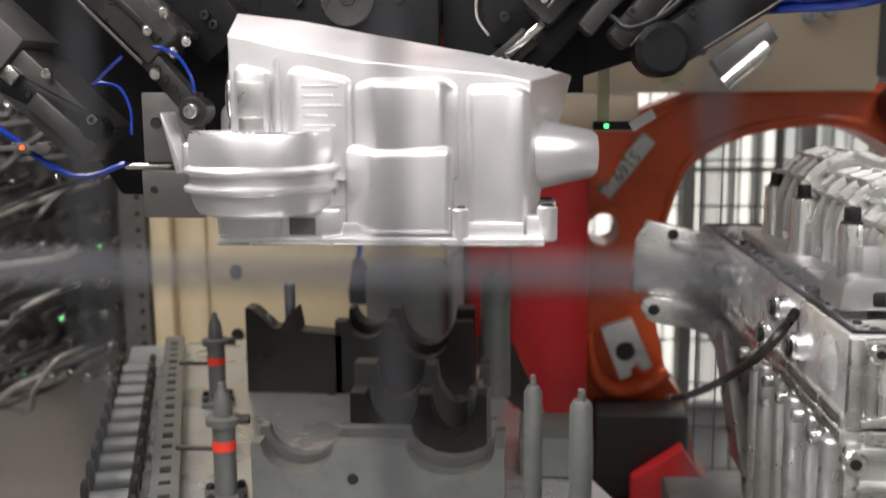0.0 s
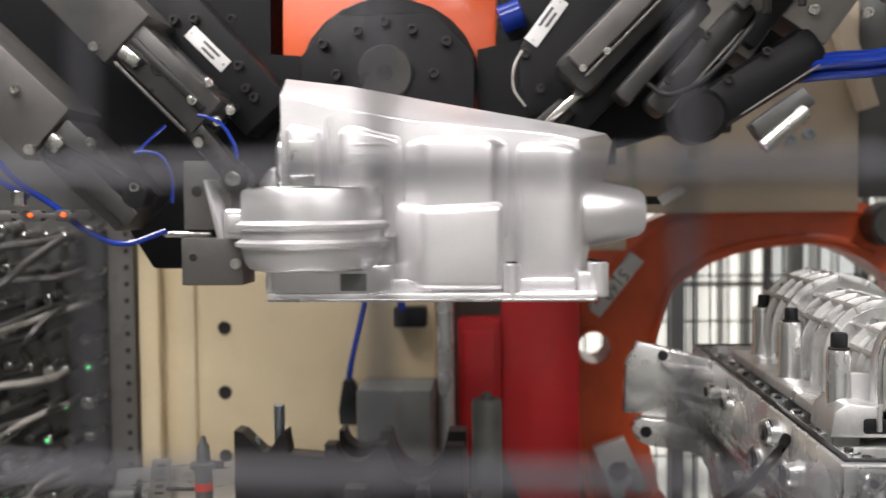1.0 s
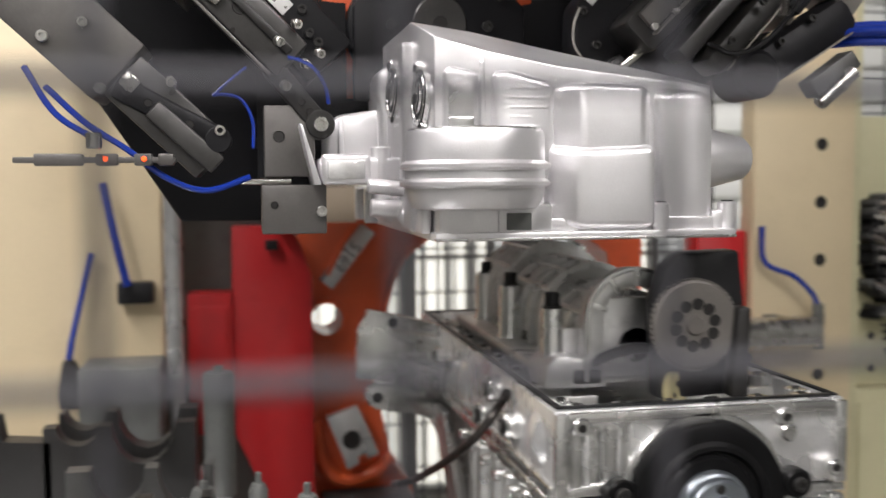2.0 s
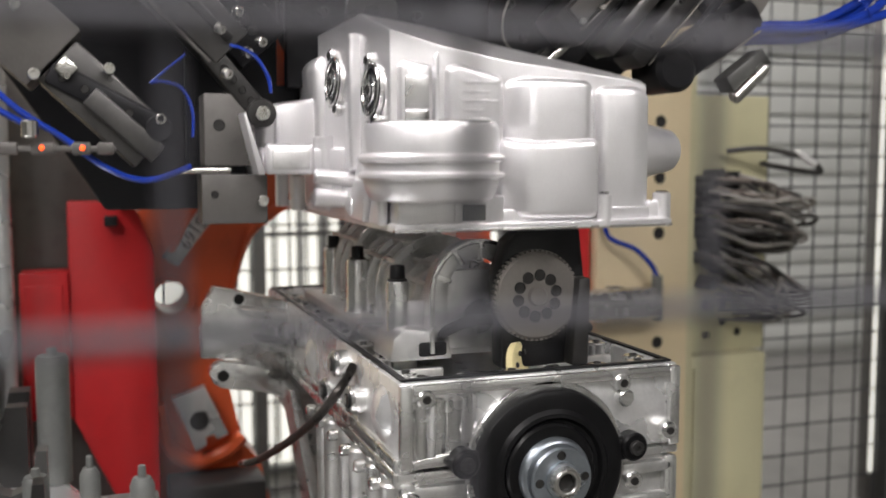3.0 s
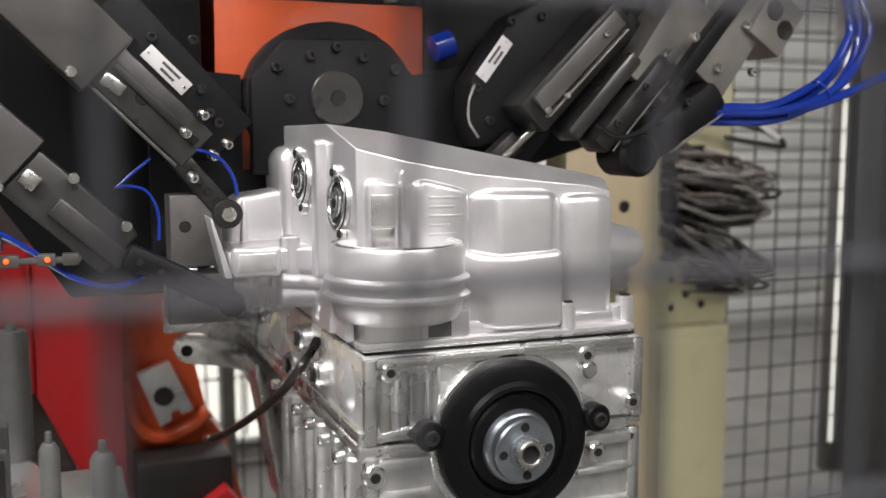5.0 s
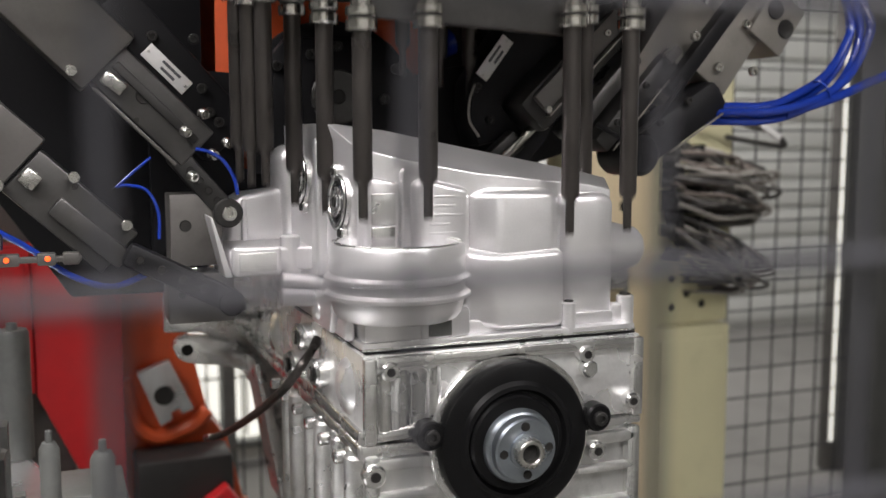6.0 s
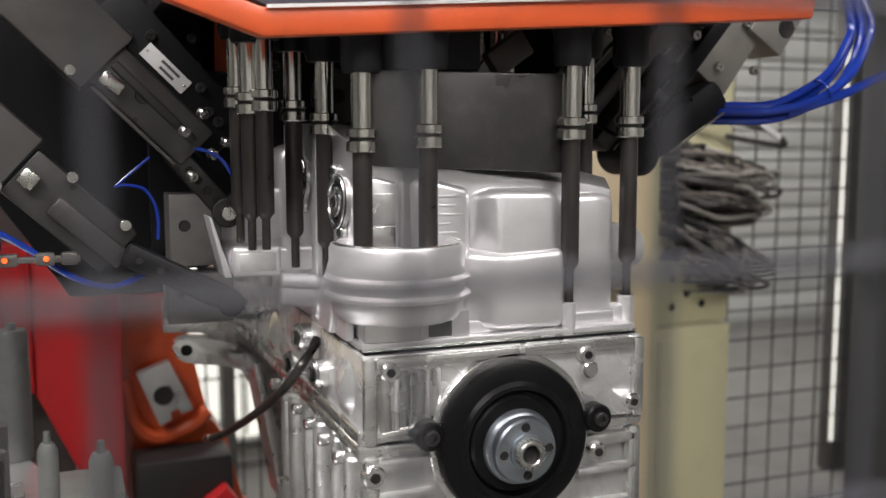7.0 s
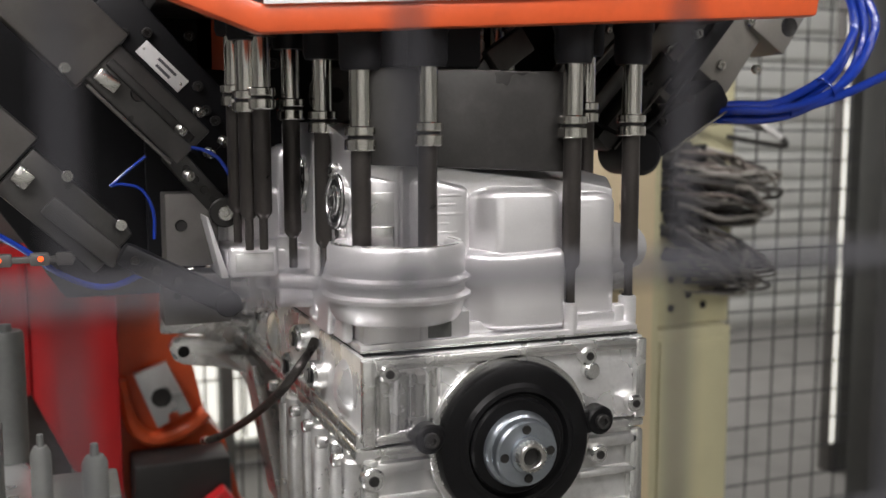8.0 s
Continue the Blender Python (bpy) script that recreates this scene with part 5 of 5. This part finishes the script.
    part("handle", span(-1.39, -1.375, 2.07, 2.0945, 0.60, 0.70, 0.003), DARKST, c)
    # perforated strip with connectors and cables
    s = thing("connector_strip", (-0.8, 1.92, 0.0), "perforated steel strip with many cable connectors", "connector strip")
    part("strip", span(-0.824, -0.772, 1.90, 1.925, 0.0, 1.62, 0.002), GREYP, s)
    # dark panel, widened left past the connectors to darken the cabinet top
    part("back_panel", span(-1.85, -0.826, 1.93, 1.95, 0.93, 1.90, 0.002), GREYD, s)
    for k in range(22):
        bore(s, (-0.785, 1.8995, 0.86 + 0.033 * k), (0, -1, 0), 0.005)
    random.seed(11)
    for i in range(6):
        for k in range(9):
            x = -0.845 - 0.042 * i + random.uniform(-0.006, 0.006)
            z = 0.90 + 0.066 * k + random.uniform(-0.012, 0.012)
            part("connector", rod((x, 1.929, z), (x - 0.01, 1.868, z - 0.01), 0.010 if (i + k) % 3 else 0.013, 12), GREYD if (i * k) % 4 else STEEL, s)
            if (i + k) % 9 == 4:
                part("status_light", lathe([(0, 0), (0.003, 0), (0.002, 0.003), (0, 0.0035)], (x - 0.01, 1.8675, z - 0.01), (0, -1, 0), 8), LEDG, s)
    for n in range(34):
        x = -0.845 - 0.042 * random.randint(0, 5)
        z = 0.90 + 0.066 * random.randint(0, 8)
        dz = random.uniform(-0.18, -0.04)
        dx = random.uniform(0.12, 0.35)
        ob = part("cable", hose([(x - 0.01, 1.868, z - 0.01), (x - 0.04, 1.81 + random.uniform(-0.02, 0.02), z - 0.02), (x - dx * 0.6, 1.78 + random.uniform(-0.05, 0.03), z + dz * 0.6), (x - dx, 1.80, z + dz), (x - dx - 0.3, 1.82, z + dz + random.uniform(-0.1, 0.12))], random.choice((0.0045, 0.006, 0.0075)), 7, 6), CABLE if n % 4 else BRAID, s)
    # right panel with bundle
    s = thing("cable_panel", (1.43, 2.0, 0.0), "pale drilled steel panel with a thick bundle of cables", "cable panel")
    part("panel", span(1.330, 1.540, 2.0, 2.02, 0.99, 1.60, 0.003), CREAM, s)
    part("lower_box", span(1.312, 1.535, 1.98, 2.2, 0.0, 0.985, 0.006), CREAM, s)
    part("lower_lid", span(1.33, 1.515, 1.972, 1.9795, 0.05, 0.955, 0.004), CREAM, s)
    for x, z in ((1.376, 1.031), (1.419, 1.062), (1.464, 1.035), (1.504, 1.068), (1.374, 1.103), (1.36, 1.17), (1.362, 1.24), (1.42, 1.10), (1.37, 1.31)):
        bore(s, (x, 1.9995, z), (0, -1, 0), 0.009)
    random.seed(7)
    for n in range(72):
        low = n % 5 < 2
        x = random.uniform(1.325, 1.455)
        v = random.random()
        z = 1.150 + 0.110 * v if low else 1.265 + 0.155 * v
        ex = 1.570 + random.uniform(-0.09, 0.035)
        ez = (1.090 + 0.090 * v if low else 1.250 + 0.125 * v) + random.uniform(-0.016, 0.016)
        yy = 1.85 + 0.11 * random.random()
        sag = random.uniform(-0.020, 0.022)
        pts = [(x, 2.0, z), (x + 0.012, 1.955, z + 0.003), (x + 0.40 * (ex - x), yy, z + 0.35 * (ez - z) + sag), (ex - 0.03, yy + 0.005, ez + 0.006), (ex, yy + 0.02, ez - 0.004), (ex - 0.015, yy + 0.045, ez - 0.018), (ex - 0.09, 2.01, ez - 0.022)]
        cb = part("cable", hose(pts, random.choice((0.0032, 0.0042, 0.0052)), 7, 6), (BROWN, CABLE, BRAID)[n % 3], s)
        p, q = Vector(pts[2]), Vector(pts[3])
        a = random.uniform(0.0, 0.5)
        part("plug_sleeve", rod(p.lerp(q, a), p.lerp(q, a + 0.28), 0.0078, 10), (RUBBER, GREYD, CABLE, BRAID)[n % 4], cb)
        part("gland", rod((x, 2.0, z), (x + 0.010, 1.950, z + 0.002), 0.0105, 10), RUBBER if n % 3 else GREYD, s)
    lp = part("loop_cable", hose([(1.40, 1.97, 1.47), (1.48, 1.93, 1.475), (1.60, 1.93, 1.45), (1.655, 1.95, 1.42), (1.60, 1.97, 1.425), (1.50, 1.97, 1.44)], 0.007, 8, 8), CABLE, s)
    part("cable_sleeve", rod((1.565, 1.925, 1.467), (1.62, 1.93, 1.437), 0.009), WHITEL, lp)


# ---------------------------------------------------------------- part tray with cradles and pins
TRAY = pose(-0.358, 1.071, 0.0, 0, 0, 19)


def tw(x, y):
    v = TRAY @ Vector((x, y, 0))
    return v.x, v.y


def tbox(x0, x1, y0, y1, z0, z1, bevel=0.002, bm=None):
    b = span(x0, x1, y0, y1, z0, z1, bevel)
    bmesh.ops.transform(b, matrix=TRAY, verts=b.verts[:])
    return b if bm is None else join(bm, b)


def cradle(name, x0, x1, y0, y1, zb, zt, saddles, parent, material, label=""):
    """An upright plate whose top edge dips in round saddles."""
    pts = [(x0, zb), (x0, zt)]
    for c, r, d in saddles:
        for k in range(9):
            a = math.pi * k / 8
            pts.append((c - r * math.cos(a), zt - d * math.sin(a)))
    pts += [(x1, zt), (x1, zb)]
    b = prism(pts, "y", y0, y1)
    return part(name, b, material, parent, label)


def build_tray():
    t = thing("parts_tray", (-0.2, 1.35, 0.98), "steel parts tray with cradles, rails and banded pins", "parts tray")
    part("deck", tbox(-0.15, 0.435, -0.44, 0.78, 0.972, 0.988, 0.003), PLATE, t, "pale brushed sheet deck")
    part("front_lip", tbox(-0.15, 0.435, -0.45, -0.4405, 0.95, 1.0, 0.003), GREYM, t)
    # long rail with square holes
    rl = part("hole_rail", tbox(-0.086, -0.052, -0.22, 0.74, 0.9885, 1.012, 0.002), GREYM, t, "grey rail with a row of holes")
    for k in range(22):
        x, y = tw(-0.069, -0.20 + 0.042 * k)
        # flat dark tile in place of each hole's inner shade
        part("rail_hole", box((0.013, 0.010 if k % 3 else 0.018, 0.001), (x, y, 1.0126), (0, 0, 19)), HOLE_SHADE, rl)
    cb = part("comb_rail", tbox(-0.155, -0.10, -0.22, 0.58, 0.9885, 0.998, 0.002), GREYD, t)
    for k in range(13):
        y = -0.20 + 0.06 * k
        part("comb_roller", rod((*tw(-0.148, y), 1.010), (*tw(-0.105, y), 1.010), 0.012, 14), GREYM, cb)
        for x in (-0.152, -0.100):
            part("comb_tooth", tbox(x - 0.004, x + 0.004, y - 0.012, y + 0.012, 0.998, 1.034, 0.002), DARKST, cb)
    # pins with red bands
    for i, y in enumerate((0.0, 0.38)):
        x, yy = tw(0.0, y)
        p = thing("locating_pin", (x, yy, 0.9885), "grey locating pin with a red band", "locating pin", "banded pins")
        part("base_plate", box((0.05, 0.05, 0.008), (x, yy, 0.9929), (0, 0, 19), 0.002), GREYM, p)
        for sx in (-1, 1):
            for sy in (-1, 1):
                cap_screw(p, (*tw(sx * 0.018, y + sy * 0.018), 0.997), (0, 0, 1), 0.005, DARKST)
        part("shank", lathe([(0, 0), (0.013, 0), (0.013, 0.082), (0.020, 0.084), (0.020, 0.092), (0.011, 0.094), (0.009, 0.118), (0.005, 0.124), (0.004, 0.132), (0, 0.134)], (x, yy, 0.997), (0, 0, 1), 24), GREYM, p)
        part("red_band", lathe([(0, 0), (0.0136, 0), (0.0136, 0.012), (0, 0.012)], (x, yy, 1.050), (0, 0, 1), 24), REDBAND, p, "bright red band")
        part("side_screw", rod((x + 0.012, yy, 1.085), (x + 0.03, yy + 0.005, 1.085), 0.006), DARKST, p)
        part("tie_rod", rod((*tw(-0.055, y + 0.02), 1.05), (*tw(-0.01, y + 0.005), 1.05), 0.003), DARKST, p)
    # cradles
    cradle("front_cradle", -0.321, -0.035, 1.05, 1.075, 0.9885, 1.066, ((-0.268, 0.042, 0.034), (-0.095, 0.050, 0.034)), t, GREYM, "grey cradle plate with round saddles")
    f2 = cradle("front_cradle", -0.321, -0.035, 1.09, 1.105, 0.9885, 1.072, ((-0.268, 0.042, 0.034), (-0.095, 0.050, 0.034)), t, GREYM)
    bore(f2, (-0.205, 1.0495, 1.026), (0, -1, 0), 0.006)
    cradle("middle_cradle", -0.240, -0.062, 1.23, 1.26, 0.9885, 1.070, ((-0.185, 0.034, 0.05), (-0.105, 0.030, 0.055)), t, DARKST, "dark cradle plate with deep saddles")
    cradle("middle_cradle", -0.250, -0.062, 1.32, 1.35, 0.9885, 1.085, ((-0.185, 0.034, 0.05), (-0.105, 0.030, 0.055)), t, GREYD)
    cradle("rear_cradle", -0.310, -0.095, 1.49, 1.52, 0.9885, 1.104, ((-0.262, 0.030, 0.028), (-0.170, 0.046, 0.06)), t, DARKST, "dark rear cradle plate")
    cradle("rear_cradle", -0.300, -0.095, 1.56, 1.60, 0.9885, 1.110, ((-0.262, 0.030, 0.028), (-0.170, 0.046, 0.06)), t, DARKST)
    v = part("vee_block", prism([(-0.452, 0.9885), (-0.452, 1.124), (-0.440, 1.122), (-0.408, 1.092), (-0.398, 1.092), (-0.380, 1.118), (-0.372, 1.124), (-0.366, 1.088), (-0.30, 1.083), (-0.30, 0.9885)], "y", 1.49, 1.53), DARKST, t, "dark vee-notched support block")
    bore(v, (-0.42, 1.4895, 1.05), (0, -1, 0), 0.006)
    part("thin_pin", rod((-0.385, 1.512, 1.086), (-0.385, 1.512, 1.162), 0.0085, 16), ZINC, t)
    part("thin_pin", lathe([(0, 0), (0.007, 0), (0.006, 0.010), (0.003, 0.026), (0, 0.028)], (-0.420, 1.508, 1.085), (0, 0, 1), 14), ZINC, t)
    for x, y, zt, r in ((-0.005, 0.85, 1.198, 0.0082), (0.035, 0.81, 1.198, 0.0098), (-0.060, 1.50, 1.175, 0.023), (-0.075, 1.30, 1.06, 0.016)):
        pr = part("support_post", lathe([(0, 0), (r, 0), (r, zt - 0.9885 - 0.006), (r - 0.003, zt - 0.9885), (r * 0.35, zt - 0.9885), (r * 0.3, zt - 0.979), (0, zt - 0.978)], (x, y, 0.9885), (0, 0, 1), 24), GREYM, t, "grey round support post")
    part("post_foot", rod((0.035, 0.81, 0.9885), (0.035, 0.81, 0.998), 0.022), GREYD, t)
    part("shaft_block", span(-0.02, 0.07, 1.16, 1.26, 0.9885, 1.04, 0.004), GREYM, t)
    for x, y in ((-0.30, 0.98), (0.05, 1.1), (-0.55, 1.5), (-0.1, 1.7)):
        part("leg", span(x - 0.03, x + 0.03, y - 0.03, y + 0.03, 0.0, 0.971, 0.004), GREYM, t)


# ---------------------------------------------------------------- fences
def mesh_fence(name, x0, x1, y, z0, z1, sx, sz, r, label, seg=5):
    f = thing(name, ((x0 + x1) / 2, y, 0.0), label, "mesh fence")
    bm = bmesh.new()
    n = int((x1 - x0) / sx)
    for k in range(n + 1):
        rod((x0 + k * sx, y, z0), (x0 + k * sx, y, z1), r, seg, bm=bm)
    for k in range(int((z1 - z0) / sz) + 1):
        rod((x0, y + r * 1.6, z0 + k * sz), (x1, y + r * 1.6, z0 + k * sz), r, seg, bm=bm)
    m = part("wire_mesh", bm, WIRE, f)
    tagged(m, kind="stuff")
    return f


def build_fences():
    f = mesh_fence("rear_fence", 1.72, 3.6, 2.60, 0.10, 2.20, 0.0925, 0.097, 0.0034, "dark welded wire safety fence")
    part("fence_post", span(2.455, 2.64, 2.44, 2.54, 0.0, 2.6, 0.006), GREYD, f, "dark square fence post")
    part("fence_post", span(1.66, 1.715, 2.57, 2.63, 0.0, 2.25, 0.004), GREYM, f)
    f = mesh_fence("far_fence", -0.4, 1.62, 3.50, 0.10, 2.10, 0.062, 0.16, 0.0042, "grey wire safety fence before bright windows")
    for x in (-0.43, 0.52, 0.92, 1.62):
        part("fence_post", span(x, x + 0.045, 3.47, 3.53, 0.0, 2.15, 0.004), GREYM, f)
    # the fence through which the cell is seen
    f = thing("front_fence", (0.0, 0.16, 0.0), "dark welded wire fence close before the cell", "mesh fence")
    for k in range(-14, 16):
        part("upright_wire", rod((0.0185 + 0.05 * k, 0.160, 0.15), (0.0185 + 0.05 * k, 0.160, 2.05), 0.0015, 8), WIREF, f)
    for k in range(-25, 13):
        part("cross_wire", rod((-0.72, 0.1563, 1.424 + 0.05 * k), (0.80, 0.1563, 1.424 + 0.05 * k), 0.0019, 8), WIREF, f)
    for x in (-0.74, 0.82):
        part("fence_post", span(x - 0.02, x + 0.02, 0.14, 0.18, 0.0, 2.1, 0.003), GREYD, f)


build_hall()
build_engine()
pan = build_pan()
gripper, clamp_link, clamp_cyl = build_gripper()
head, spindle_parts = build_head()
build_robot()
build_frame()
build_tray()
build_fences()


# ---------------------------------------------------------------- movement
def motions():
    carry = [(0.0, -0.564, 0.073), (0.1, -0.564, 0.106), (0.2, -0.563, 0.128), (0.5, -0.560, 0.136), (0.8, -0.534, 0.138), (1.0, -0.508, 0.139), (1.2, -0.440, 0.142),
             (1.75, -0.205, 0.158), (2.3, -0.050, 0.159), (2.5, -0.033, 0.157), (2.8, -0.011, 0.152), (3.0, -0.002, 0.139), (3.1, 0.0, 0.108),
             (3.2, 0.0, 0.064), (3.3, 0.0, 0.024), (3.4, 0.0, 0.004), (3.5, 0.0, 0.0), (8.0, 0.0, 0.0)]
    for ob, b in ((pan, PAN_BASE), (gripper, GRIP_BASE)):
        walk(ob, [(t, pose(b[0] + dx, b[1], b[2] + dz)) for t, dx, dz in carry])
    walk(clamp_link, [(0.0, pose(-0.105, 0.02, 0.075)), (3.5, pose(-0.105, 0.02, 0.075)), (3.95, pose(0, 0, 0)), (8.0, pose(0, 0, 0))])
    walk(clamp_cyl, [(0.0, pose(0, 0, 0)), (3.5, pose(0, 0, 0)), (3.95, pose(-0.045, 0.10, 0.05)), (8.0, pose(-0.045, 0.10, 0.05))])
    # the head comes down, the tubes and sockets slide back into it as they meet the bolts
    fall = [(0.0, 0.36, 0.0, 0.0), (4.8, 0.36, 0.0, 0.0), (5.3, 0.318, 0.0, 0.0), (5.8, 0.192, -0.024, -0.050), (5.9, 0.165, -0.024, -0.054), (6.0, 0.138, -0.027, -0.070),
            (6.1, 0.112, -0.028, -0.095), (6.2, 0.081, -0.029, -0.081), (6.3, 0.064, -0.027, -0.064), (6.4, 0.053, -0.022, -0.053), (6.5, 0.040, -0.020, -0.040), (6.6, 0.028, -0.017, -0.028),
            (6.7, 0.012, -0.012, -0.012), (6.8, 0.002, -0.002, -0.002), (7.0, 0.0, 0.0, 0.0), (8.0, 0.0, 0.0, 0.0)]
    b = HEAD_BASE
    walk(head, [(t, pose(b[0], b[1], b[2] + h)) for t, h, u, s in fall])
    for tube, sock in spindle_parts:
        walk(tube, [(t, pose(0, 0, u)) for t, h, u, s in fall])
        walk(sock, [(t, pose(0, 0, s)) for t, h, u, s in fall])


motions()
